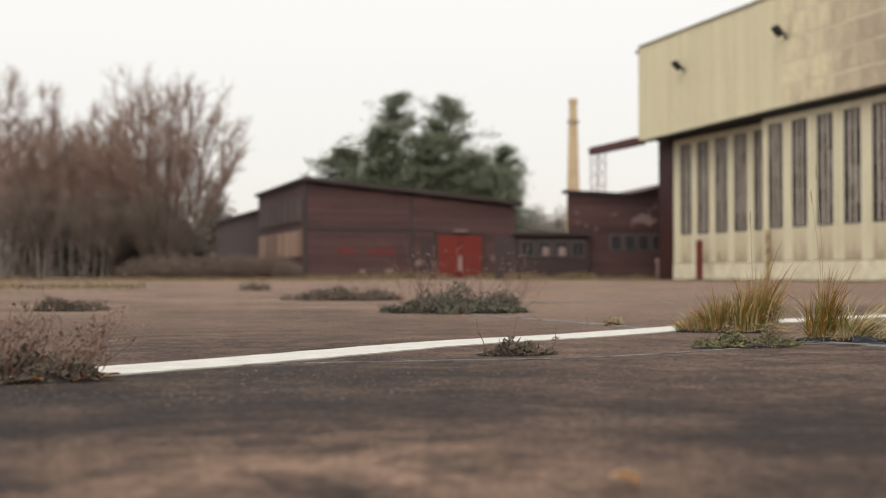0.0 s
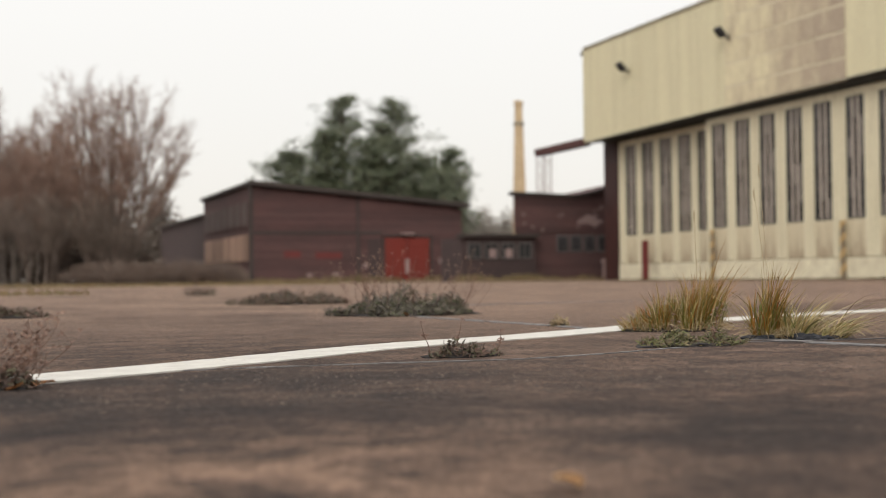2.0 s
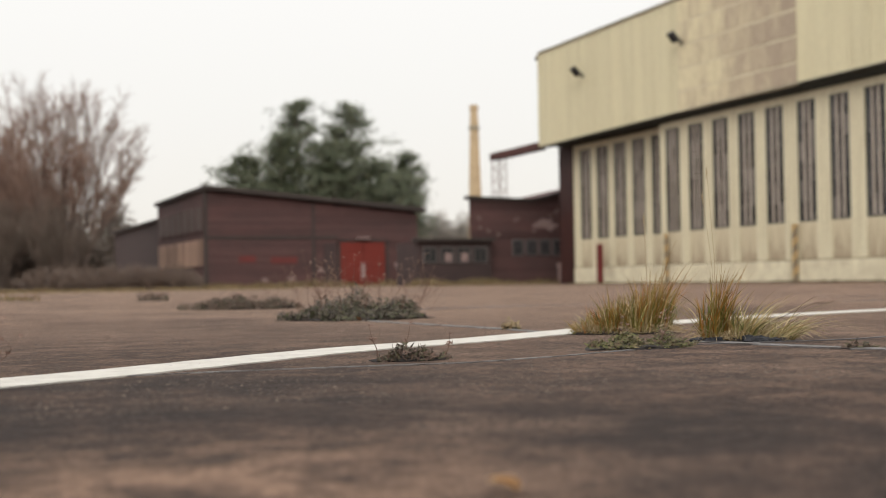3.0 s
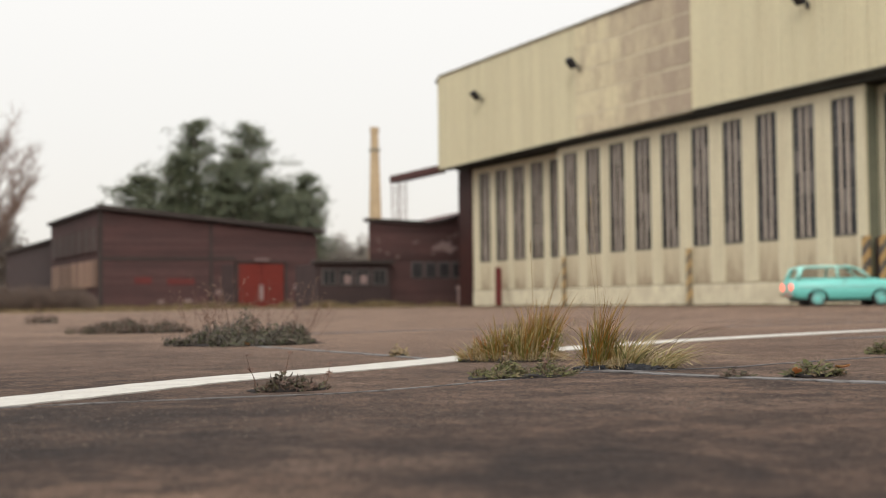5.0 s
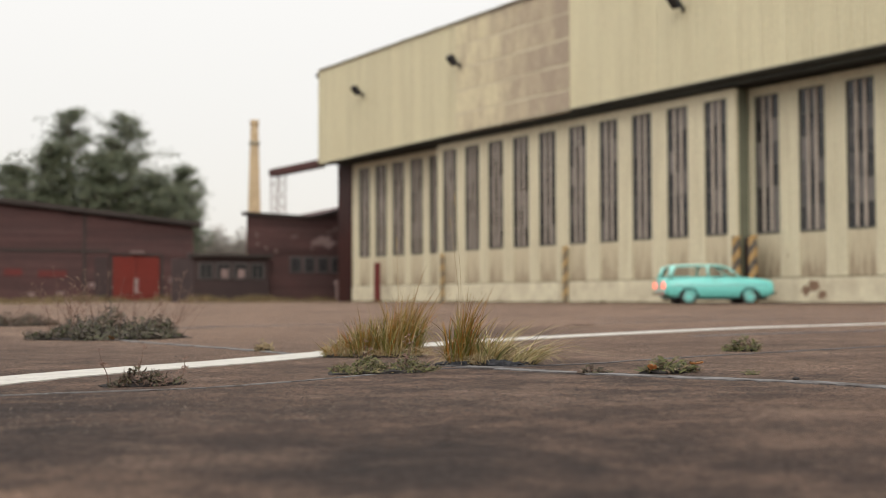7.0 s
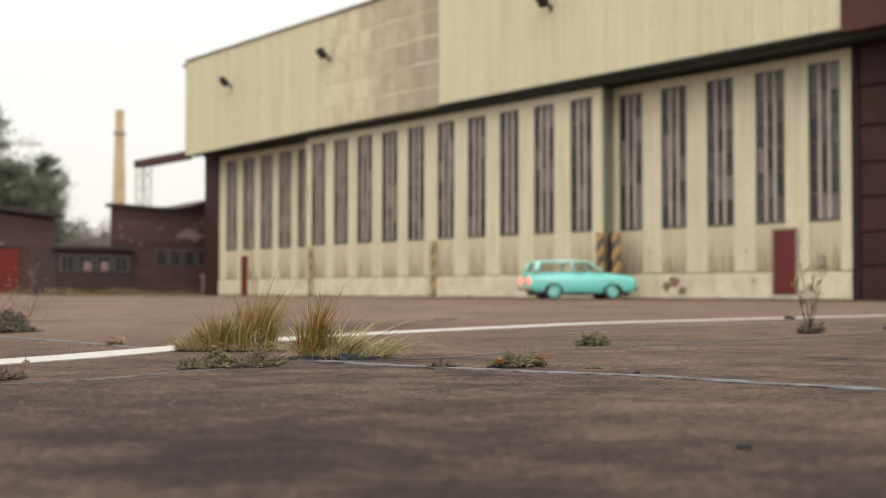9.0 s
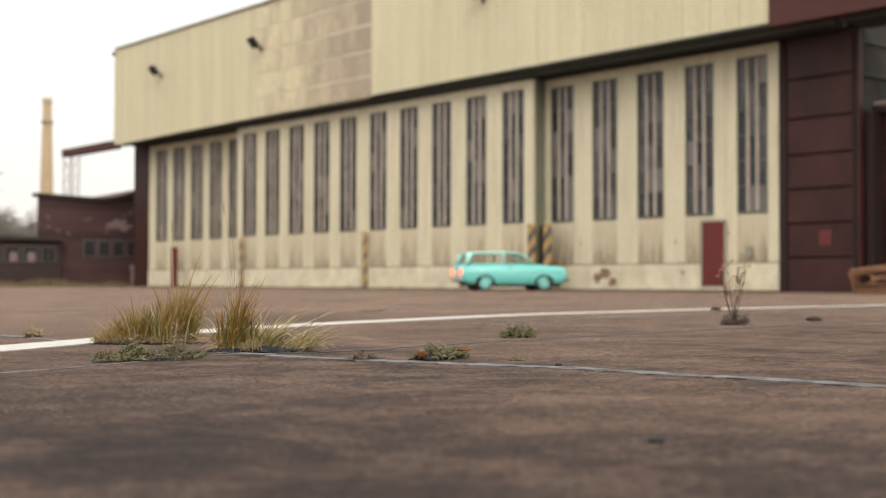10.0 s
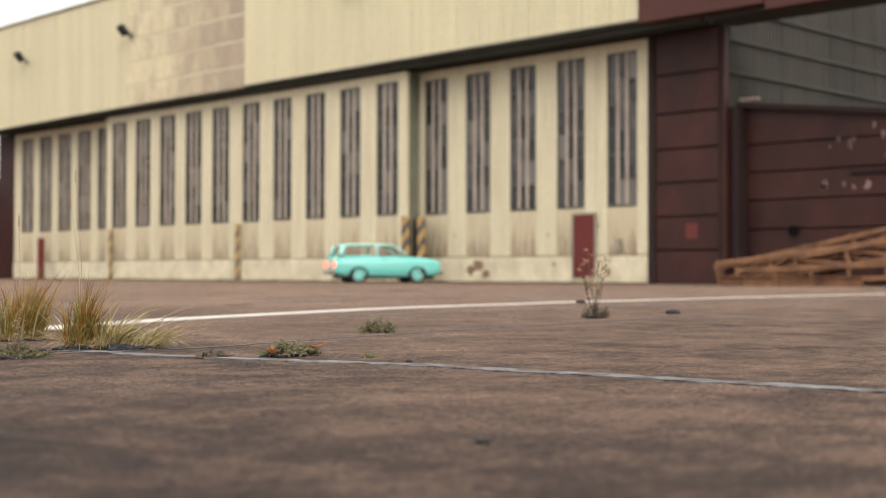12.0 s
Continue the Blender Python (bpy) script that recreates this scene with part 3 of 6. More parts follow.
# weathered bay of old sheets
old_rng = random.Random(4)
rows_z = [7.58, 8.50, 9.52, 10.54, 11.58, 12.66]
old_meshes = {}
for i in range(9):
    for j in range(5):
        h = rows_z[j + 1] - rows_z[j] - 0.09
        if j not in old_meshes:
            old_meshes[j] = mesh_of("old_sheet", box(bmesh.new(), -0.005, 0.03, 0.006, 0.955, 0, h, 0.004), WEATHERED)
        shared("old_sheet", old_meshes[j], hangar, OFF @ pose(X_FRONT + old_rng.uniform(-0.006, 0.006), 42.45 + 0.961 * i, rows_z[j] + 0.07 + old_rng.uniform(-0.025, 0.025)))
hpart("old_backing", box(bmesh.new(), X_FRONT + 0.008, X_FRONT + 0.05, 42.46, 51.08, 7.62, 12.6), SEAM, "pale strip showing between old sheets")

# brown end panels beside the doors, in horizontal sheets
for z0, z1 in ((0.0, 0.96), (1.02, 1.96), (2.02, 2.96), (3.02, 3.96), (4.02, 5.02), (5.08, 6.18), (6.24, 7.45)):
    hpart("end_panel", box(bmesh.new(), 32.86, 33.0, 21.35, 23.55, z0, z1, 0.015), BROWN)
hpart("end_post", box(bmesh.new(), 32.80, 33.1, 23.56, 23.80, 0, 7.45, 0.02), DARK_POST)
hpart("end_backing", box(bmesh.new(), 32.93, 33.02, 21.36, 23.54, 0.02, 7.44), DARK_POST)
hpart("end_post", box(bmesh.new(), 32.80, 33.1, 21.24, 21.34, 0, 7.45, 0.02), DARK_POST)
hpart("end_post", box(bmesh.new(), 32.84, 33.1, 21.12, 21.23, 0, 7.45, 0.02), BROWN)
hpart("painted_panel", box(bmesh.new(), 32.85, 32.90, 22.06, 22.48, 1.34, 1.78, 0.01), FADED_RED, "small faded red square panel")
hpart("end_panel", box(bmesh.new(), 32.80, 33.1, 63.90, 65.50, 0, 7.45, 0.02), BROWN, "oxide brown end panel")
# gable wall in grey corrugated sheet with girts
for i in range(26):
    bm = rib_sheet(1.48, 8.0, 0.19, 0.03)
    bm.transform(OFF @ pose(33.2 + 1.5 * (i + 1), 21.3, 4.4, 0, 0, 90))
    part("gable_sheet", bm, GREY_SHEET, hangar)
hpart("gable_lower", box(bmesh.new(), 33.1, 72, 21.3, 21.5, 0, 4.4), BROWN)
for z in (5.15, 6.15, 7.08, 8.0):
    hpart("girt", box(bmesh.new(), 33.1, 72, 21.20, 21.26, z, z + 0.06), SOFFIT)
# outrigger beams of the door track, past both corners
hpart("outrigger_beam", box(bmesh.new(), 31.50, 32.0, 65.37, 72.0, 7.36, 7.78, 0.02), BEAM, "oxide red outrigger beam")
hpart("outrigger_beam", box(box(bmesh.new(), 31.50, 31.9, 19.0, 23.19, 7.58, 8.6, 0.02), 31.50, 31.9, 8.0, 18.98, 7.40, 8.6, 0.02), BEAM, "oxide red outrigger beam")
hpart("outrigger_track", box(bmesh.new(), 31.9, 33.3, 8.0, 21.1, 7.46, 7.62), SOFFIT)
bm = bmesh.new()
for yy in (70.6, 71.8):
    for xx in (31.55, 31.95):
        rod(bm, (xx, yy, 5.02), (xx, yy, 7.36), 0.028, sides=6)
    for k in range(3):
        z = 5.1 + 0.72 * k
        rod(bm, (31.55, yy, z), (31.95, yy, z + 0.7), 0.02, sides=5)
        rod(bm, (31.95, yy, z), (31.55, yy, z + 0.7), 0.02, sides=5)
hpart("lattice_post", bm, PALE_STEEL, "thin lattice supports")


def floodlight(y, z):
    """A wall floodlight on a short arm."""
    lamp = thing("floodlight", (X_FRONT - 0.02, y, z), "black floodlight on a bracket, fixed to the beige fascia", "floodlight", "fascia floodlights")
    bm = box(bmesh.new(), -0.02, 0.0, -0.08, 0.08, -0.30, -0.08)
    rod(bm, (-0.01, 0, -0.2), (-0.42, 0, 0.02), 0.03)
    part("bracket", bm, BLACK, lamp)
    bm = box(bmesh.new(), -0.26, 0.26, -0.20, 0.20, -0.11, 0.11, 0.03)
    bm.transform(pose(-0.42, 0, 0.04, 0, 48, 0))
    part("housing", bm, BLACK, lamp)
    bm = box(bmesh.new(), -0.22, 0.22, -0.17, 0.17, -0.125, -0.112, 0.004)
    bm.transform(pose(-0.42, 0, 0.04, 0, 48, 0))
    part("lens", bm, WINDOW_DARK, lamp)


for yy, zz in ((60.15, 10.80), (50.70, 10.88), (35.65, 10.62)):
    floodlight(yy, zz)


# ---- sliding doors ----
PANES, PANE_RNG = {}, random.Random(12)


def sliding_door(x, y0, y1, first, pitch, width, wicket=False):
    """One door leaf between y0 and y1 with five tall windows; first: the far edge of the far window."""
    yc = (y0 + y1) / 2
    leaf = thing("sliding_door", (x, yc, 0), "tall beige steel hangar door leaf with five narrow windows, stained below", "hangar door", "hangar sliding doors")
    wins = [(first - pitch * i - width - yc, first - pitch * i - yc) for i in range(5)]
    a, b = y0 - yc, y1 - yc
    part("top_rail", box(bmesh.new(), -0.04, 0.10, a, b, Z_HEAD + 0.05, Z_LEAF, 0.01), BEIGE_DOOR, leaf)
    part("kickplate", box(bmesh.new(), -0.09, 0.10, a, b, 0.03, 0.85, 0.015), PLINTH, leaf, "pale worn kickplate")
    part("sill_flashing", box(bmesh.new(), -0.06, 0.08, a, b, 0.852, 0.885), SILL_LINE, leaf)
    # end plates take a shadow tone where the leaves step back
    for e0, e1 in ((a, a + 0.05), (b - 0.05, b)):
        part("end_plate", box(bmesh.new(), 0.082, 0.52, e0, e1, 0.03, Z_LEAF, 0.01), END_SHADE, leaf)
    edges = [b] + [e for w in reversed(sorted(wins)) for e in (w[1], w[0])] + [a]
    for i in range(0, len(edges), 2):
        hi, lo = edges[i], edges[i + 1]
        if hi - lo > 0.03:
            bm = box(bmesh.new(), -0.05, 0.08, lo, hi, 0.887, Z_HEAD + 0.048, 0.012)
            if hi - lo > 0.5:
                box(bm, -0.065, -0.05, (lo + hi) / 2 - 0.02, (lo + hi) / 2 + 0.02, 0.887, Z_HEAD + 0.04)
            part("pilaster", bm, BEIGE_DOOR, leaf)
    for lo, hi in wins:
        apron = bmesh.new()
        n = 4
        for k in range(n):
            u, v = lo + (hi - lo) * k / n, lo + (hi - lo) * (k + 1) / n
            box(apron, -0.012, 0.05, u + 0.004, v - 0.004, 0.887, Z_SILL - 0.05, 0.006)
        part("apron_panel", apron, STAINED, leaf, "stained panel under a window")
        bm = bmesh.new()
        box(bm, -0.03, 0.06, lo + 0.003, hi - 0.003, Z_SILL - 0.048, Z_SILL + 0.02)
        box(bm, -0.03, 0.06, lo + 0.003, hi - 0.003, Z_HEAD - 0.02, Z_HEAD + 0.046)
        box(bm, -0.03, 0.05, lo + 0.003, lo + 0.045, Z_SILL + 0.02, Z_HEAD - 0.02)
        box(bm, -0.03, 0.05, hi - 0.045, hi - 0.003, Z_SILL + 0.02, Z_HEAD - 0.02)
        frame_ob = part("window", bm, RAIL, leaf)
        w = (hi - lo - 0.09) / 3
        rise = (Z_HEAD - Z_SILL - 0.04) / 6
        key = round(w, 3)
        if key not in PANES:
            PANES[key] = mesh_of("pane", box(bmesh.new(), 0.020, 0.028, 0.002, w - 0.002, 0.004, rise - 0.004), GLASS)
        for k in range(3):
            u = lo + 0.045 + w * k
            for j in range(6):
                shared("pane", PANES[key], frame_ob, pose(PANE_RNG.uniform(-0.002, 0.002), u, Z_SILL + 0.02 + rise * j))
            if k:
                part("glazing_bar", box(bmesh.new(), -0.035, 0.016, u - 0.055, u + 0.055, Z_SILL + 0.022, Z_HEAD - 0.022, 0.008), MULLION, frame_ob)
        for k in range(1, 6):
            z = Z_SILL + 0.02 + rise * k
            part("cross_bar", box(bmesh.new(), 0.0, 0.0155, lo + 0.047, hi - 0.047, z - 0.016, z + 0.016), RAIL, frame_ob)
    if wicket:
        door = part("wicket_door", box(bmesh.new(), -0.14, -0.092, 25.82 - yc, 26.66 - yc, 0.18, 2.15, 0.012), RED_DOOR, leaf, "dark red wicket door, closed")
        part("door_frame", box(box(box(bmesh.new(), -0.13, -0.091, 25.76 - yc, 25.815 - yc, 0.15, 2.2), -0.13, -0.091, 26.665 - yc, 26.72 - yc, 0.15, 2.2), -0.13, -0.091, 25.815 - yc, 26.665 - yc, 2.155, 2.21), COPING, door)
        part("door_handle", rod(bmesh.new(), (-0.19, 25.92 - yc, 1.1), (-0.14, 25.92 - yc, 1.1), 0.02), BLACK, door)
        part("switch_box", box(bmesh.new(), -0.16, -0.052, 24.82 - yc, 25.0 - yc, 1.0, 1.38, 0.01), COPING, leaf, "small grey switch box")
    return leaf


def rust_patch(leaf, x, y, z, ry, rz, seed):
    rng = random.Random(seed)
    bm = bmesh.new()
    bm.faces.new([bm.verts.new((x, y + math.cos(a) * ry * rng.uniform(0.5, 1), z + math.sin(a) * rz * rng.uniform(0.5, 1))) for a in [2 * math.pi * i / 16 for i in range(16)]][::-1])
    part("rust_patch", bm, RUST_STAIN, leaf, "brown rust patch")


sliding_door(X_REAR, 54.0, 63.86, 63.08, 1.86, 1.20)
sliding_door(X_MID, 43.99, 53.78, 53.27, 1.95, 1.20)
sliding_door(X_MID, 33.72, 43.95, 43.36, 2.01, 1.14)
right_leaf = sliding_door(X_REAR, 23.83, 33.95, 33.50, 2.03, 1.14, True)
for y, z, ry, rz, k in ((1.95, 0.58, 0.34, 0.26, 1), (2.30, 0.42, 0.26, 0.24, 2), (1.6, 0.28, 0.24, 0.20, 3), (-1.4, 0.6, 0.08, 0.1, 4), (-3.6, 0.35, 0.1, 0.2, 5)):
    rust_patch(right_leaf, -0.094, y, z, ry, rz, k)
for y, z, k in ((-1.1, 1.55, 6), (3.1, 1.6, 7), (-3.2, 1.8, 8)):
    rust_patch(right_leaf, -0.068, y, z, 0.05, 0.07, k)


def hazard_post(x, y, height=2.3, flip=False, half=0.18, paint=None):
    """A flat steel guard with painted stripes at a door edge."""
    post = thing("hazard_post", (x, y, 0), "steel guard post with worn yellow and black hazard stripes", "guard post", "door guard posts")
    bm = box(bmesh.new(), -0.09, 0.0, -half, half, 0.0, height, 0.012)
    if flip:
        bm.transform(Matrix.Diagonal((1, -1, 1, 1)))
        bmesh.ops.reverse_faces(bm, faces=bm.faces)
    part("post", bm, paint or STRIPES, post)
    part("base_plate", box(bmesh.new(), -0.14, 0.03, -0.2, 0.2, 0.0, 0.03), BLACK, post)


hazard_post(X_MID - 0.11, 53.2, half=0.12, paint=PALE_STRIPES)
hazard_post(X_MID - 0.11, 43.5, half=0.15, paint=PALE_STRIPES)
hazard_post(X_MID - 0.11, 33.66)
hazard_post(X_MID - 0.11, 32.86, flip=True)
# added dark strip with a plate, in place of shadow between the twin posts
guard = thing("gap_shade", (X_MID + 0.1, 33.26, 0), "dark upright strip standing for the shaded gap between two striped guard posts", "door stop")
part("shade_strip", box(bmesh.new(), -0.06, 0.06, -0.21, 0.21, 0.0, 2.25, 0.02), DARK_POST, guard)
part("base_plate", box(bmesh.new(), -0.16, 0.08, -0.19, 0.19, 0.0, 0.03), BLACK, guard)
post = thing("red_post", (32.3, 60.0, 0), "dark red painted steel post by the hangar door", "post")
part("shaft", box(bmesh.new(), -0.12, 0.12, -0.16, 0.16, 0, 2.02, 0.03), RED_DOOR, post)
part("base_plate", box(bmesh.new(), -0.2, 0.2, -0.24, 0.24, 0, 0.04), BLACK, post)


# ---- annex beside the hangar ----
annex = thing("annex", (36, 12, 0), "low oxide-red sheet annex against the hangar gable", "building")
AOFF = Matrix.Translation((-36, -12, 0))


def apart(name, bm, material, label=""):
    bm.transform(AOFF)
    return part(name, bm, material, annex, label)


apart("back_wall", box(bmesh.new(), 33.75, 44, 3.0, 21.1, 0, 4.2), BROWN)


def annex_eave(y):
    return 5.11 - (21.08 - y) * 0.1228


zs = [0.0, 0.78, 1.56, 2.40, 3.20, 4.0, 4.72]
for i in range(6):
    for j in range(4):
        y1 = 20.86 - 4.4 * j
        y0 = y1 - 4.38
        if annex_eave(y0) < zs[i] + 0.1:
            continue
        tops = [annex_eave(y) if i == 5 else min(zs[i + 1] - 0.012, annex_eave(y)) for y in (y0, y1)]
        bm = bmesh.new()
        vs = [bm.verts.new((x, y, z)) for x in (33.60, 33.74) for y, z in ((y0, zs[i] + 0.045), (y1, zs[i] + 0.045), (y1, tops[1]), (y0, tops[0]))]
        for f in ((0, 3, 2, 1), (4, 5, 6, 7), (0, 1, 5, 4), (1, 2, 6, 5), (2, 3, 7, 6), (3, 0, 4, 7)):
            bm.faces.new([vs[k] for k in f])
        apart("wall_sheet", bm, BROWN)
apart("corner_post", box(bmesh.new(), 33.12, 33.75, 20.88, 21.11, 0, 5.1, 0.02), DARK_POST)
apart("rail", box(bmesh.new(), 33.52, 33.59, 13.2, 17.6, 3.02, 3.14, 0.01), DARK_POST, "dark rail on the sheets")
bm = bmesh.new()
vs = [bm.verts.new(p) for p in ((33.4, 21.08, 5.12), (44, 21.08, 5.12), (44, 3, 2.9), (33.4, 3, 2.9), (33.4, 21.08, 5.27), (44, 21.08, 5.27), (44, 3, 3.05), (33.4, 3, 3.05))]
for f in ((0, 3, 2, 1), (4, 5, 6, 7), (0, 4, 7, 3), (1, 2, 6, 5), (0, 1, 5, 4), (3, 7, 6, 2)):
    bm.faces.new([vs[i] for i in f])
apart("roof", bm, DARK_POST, "dark sloping roof edge")
apart("flashing", box(bmesh.new(), 33.36, 33.5, 20.35, 20.98, 5.28, 5.37, 0.01), PALE_STEEL, "pale torn flashing at the roof corner")
# solid disc; the darkness inside the vent is given by its near-black colour
bm = bmesh.new()
rod(bm, (33.50, 19.35, 1.52), (33.60, 19.35, 1.52), 0.14, sides=14)
apart("vent_disc", bm, PITCH, "round solid disc, near-black for the dark inside of a vent")
spot_rng = random.Random(8)
for k in range(34):
    yy, zz = 18.7 - 5.0 * spot_rng.random() ** 0.7, spot_rng.uniform(2.5, 4.4)
    n = 11
    size = spot_rng.choice((0.5, 0.7, 0.9, 1.2))
    bm = bmesh.new()
    vs = [bm.verts.new((33.592, yy + math.cos(a) * size * spot_rng.uniform(0.015, 0.11), zz + math.sin(a) * size * spot_rng.uniform(0.03, 0.19))) for a in [2 * math.pi * i / n for i in range(n)]]
    bm.faces.new(vs)
    apart("flaked_patch", bm, FLAKE if k % 3 else PALE_SPOT, "dull flaked paint patch")


bend_rng = random.Random(21)


def lattice_truss(place, turn, length, depth, lift, tilt):
    """A lattice girder lying on the ground, one end raised."""
    t = thing("steel_truss", place, "rusty lattice steel truss lying in a pile on the asphalt", "truss", "truss pile")
    t.rotation_euler = (radians(tilt), -lift, radians(turn))
    for z in (0.04, depth):
        for w in (0.0, 0.35):
            part("chord", box(bmesh.new(), 0, length, w - 0.065, w + 0.065, z - 0.06, z + 0.06, 0.008), RUST, t)
    n = max(3, round(length / (depth * 2.6)))
    for w in (0.0, 0.35):
        for i in range(n):
            a, b = length * i / n + 0.05, length * (i + 1) / n - 0.02
            sag = bend_rng.uniform(-0.06, 0.06)
            part("upright", box(bmesh.new(), a - 0.05, a + 0.05, w - 0.04, w + 0.04, 0.05, depth - 0.04, 0.006), RUST, t)
            if bend_rng.random() < 0.6:
                ends = ((a + 0.05, 0.07), (b, depth - 0.06)) if bend_rng.random() < 0.5 else ((a + 0.05, depth - 0.06), (b, 0.07))
                part("diagonal", rod(bmesh.new(), (ends[0][0], w + sag, ends[0][1]), (ends[1][0], w, ends[1][1]), 0.05, sides=6), RUST, t)
    for i in range(n + 1):
        part("batten", box(bmesh.new(), length * i / n - 0.03, length * i / n + 0.03, -0.04, 0.39, depth + 0.062, depth + 0.082), RUST, t)


lattice_truss((30.2, 19.6, 0.02), -72, 9.5, 0.44, radians(12.6), 0)
lattice_truss((29.5, 19.1, 0.02), -66, 9.0, 0.50, radians(7.6), 9)
lattice_truss((29.0, 18.3, 0.02), -62, 8.0, 0.36, radians(2.4), 0)
lattice_truss((30.0, 17.2, 0.25), -70, 7.5, 0.45, radians(10.0), -4)
for i, (x, y, turn, ln) in enumerate(((29.3, 19.0, -38, 2.3), (28.7, 17.9, -75, 2.9), (29.0, 18.7, -95, 1.7))):
    offcut = thing("steel_offcut", (x, y, 0), "short rusty steel beam offcut lying before the truss pile", "beam", "truss pile")
    offcut.rotation_euler = (0, 0, radians(turn))
    part("flange", box(bmesh.new(), 0, ln, -0.07, 0.07, 0.0, 0.03, 0.004), RUST, offcut)
    part("flange", box(bmesh.new(), 0, ln, -0.07, 0.07, 0.21, 0.24, 0.004), RUST, offcut)
    part("web", box(bmesh.new(), 0.01, ln - 0.01, -0.015, 0.015, 0.03, 0.21), RUST, offcut)


# ---- brown shed with the red gate ----
DUSTY_PANE = surface("dusty_pane", (0.105, 0.082, 0.076), (0.055, 0.044, 0.042), 0.85)
shed = thing("shed", (24, 94, 0), "long dark oxide-red boarded shed with a sloping tar roof", "shed")
SOFF = Matrix.Translation((-24, -94, 0))
S_X0, S_X1, S_Y0, S_Y1 = 17.15, 31.7, 85.0, 104.0


def spart(name, bm, material, label="", parent=None):
    bm.transform(SOFF)
    return part(name, bm, material, parent or shed, label)


def shed_top(x):
    return 6.35 + (x - S_X0) / (S_X1 - S_X0) * (5.02 - 6.35)


core = bmesh.new()
vs = [core.verts.new(p) for p in [(S_X0 + 0.1, y, z) for y in (S_Y0 + 0.1, S_Y1) for z in (0, shed_top(S_X0))] + [(S_X1 - 0.1, y, z) for y in (S_Y0 + 0.1, S_Y1) for z in (0, shed_top(S_X1))]]
for f in ((0, 1, 3, 2), (4, 6, 7, 5), (0, 4, 5, 1), (2, 3, 7, 6), (0, 2, 6, 4), (1, 5, 7, 3)):
    core.faces.new([vs[i] for i in f])
spart("wall", core, BROWN_WOOD)
# boards on the front, cut along the roof line
z = 0.05
while z < 6.3:
    h = 0.24
    for xa, xb in ((S_X0, 24.3), (24.34, S_X1)):
        if z + h > shed_top(xb):
            reach = S_X0 + (z + h - 6.35) / (5.02 - 6.35) * (S_X1 - S_X0)
            if reach < xa + 0.3:
                continue
            xb = min(xb, reach)
        cuts = [(xa, xb)]
        if z < 3.0 and xb > 26:
            cuts = [(xa, 26.1), (29.36, xb)]
        for a, b in cuts:
            spart("board", box(bmesh.new(), a, b, S_Y0 - 0.02 - 0.012 * ((int(z / h)) % 2), S_Y0 + 0.1, z, z + h - 0.02), BROWN_WOOD)
    z += h
spart("corner_post", box(bmesh.new(), S_X0 - 0.1, S_X0 + 0.12, S_Y0 - 0.1, S_Y0 + 0.15, 0, 6.35, 0.02), TAR)
spart("corner_post", box(bmesh.new(), 24.24, 24.42, S_Y0 - 0.09, S_Y0 + 0.1, 0, shed_top(24.4) - 0.05, 0.02), TAR)
spart("string_course", box(bmesh.new(), S_X0, 26.0, S_Y0 - 0.07, S_Y0 + 0.05, 3.2, 3.38), TAR)
for x0, x1, zz in ((19.3, 20.4, 1.9), (21.4, 23.2, 1.82)):
    spart("painted_panel", box(bmesh.new(), x0, x1, S_Y0 - 0.06, S_Y0 + 0.05, zz - 0.22, zz + 0.2), FADED_RED, "faded red panel")
spart("side_door", box(bmesh.new(), 25.0, 25.85, S_Y0 - 0.07, S_Y0 - 0.035, 0.08, 2.9, 0.02), DARK_BOARDS, "dark boarded side door, closed")
roof = bmesh.new()
vs = []
for x, dz in ((S_X0 - 0.12, 0.06), (S_X1 + 0.5, 0.06)):
    for y in (S_Y0 - 0.45, S_Y1 + 0.4):
        for t in (0.0, 0.26):
            vs.append(roof.verts.new((x, y, shed_top(x) + dz + t)))
for f in ((0, 1, 3, 2), (4, 6, 7, 5), (0, 4, 5, 1), (2, 3, 7, 6), (0, 2, 6, 4), (1, 5, 7, 3)):
    roof.faces.new([vs[i] for i in f])
spart("roof", roof, TAR, "black tar-felt roof with a deep eave")
# left side: upper strip windows and pale boarded panels below
for i in range(7):
    y0 = 86.2 + 2.45 * i
    win = spart("window", box(bmesh.new(), S_X0 + 0.02, S_X0 + 0.1, y0, y0 + 2.2, 3.75, 5.5, 0.02), BROWN_WOOD)
    for k in range(3):
        bm = box(bmesh.new(), S_X0 + 0.0, S_X0 + 0.018, y0 + 0.12 + 0.68 * k, y0 + 0.7 + 0.68 * k, 3.87, 5.38)
        bm.transform(SOFF)
        part("pane", bm, DUSTY_PANE, win)
for i in range(14):
    y0 = 86.4 + 1.22 * i
    spart("pale_panel", box(bmesh.new(), S_X0 - 0.02, S_X0 + 0.1, y0, y0 + 0.92, 1.5, 3.25, 0.01), PALE_BOARD, "pale weathered board panel")
low = spart("lower_wing", box(bmesh.new(), S_X0 + 0.4, S_X0 + 8, S_Y1, 131, 0, 5.3), DARK_BOARDS)
spart("lower_roof", box(bmesh.new(), S_X0 + 0.1, S_X0 + 8.3, S_Y1, 131.3, 5.3, 5.5), TAR)
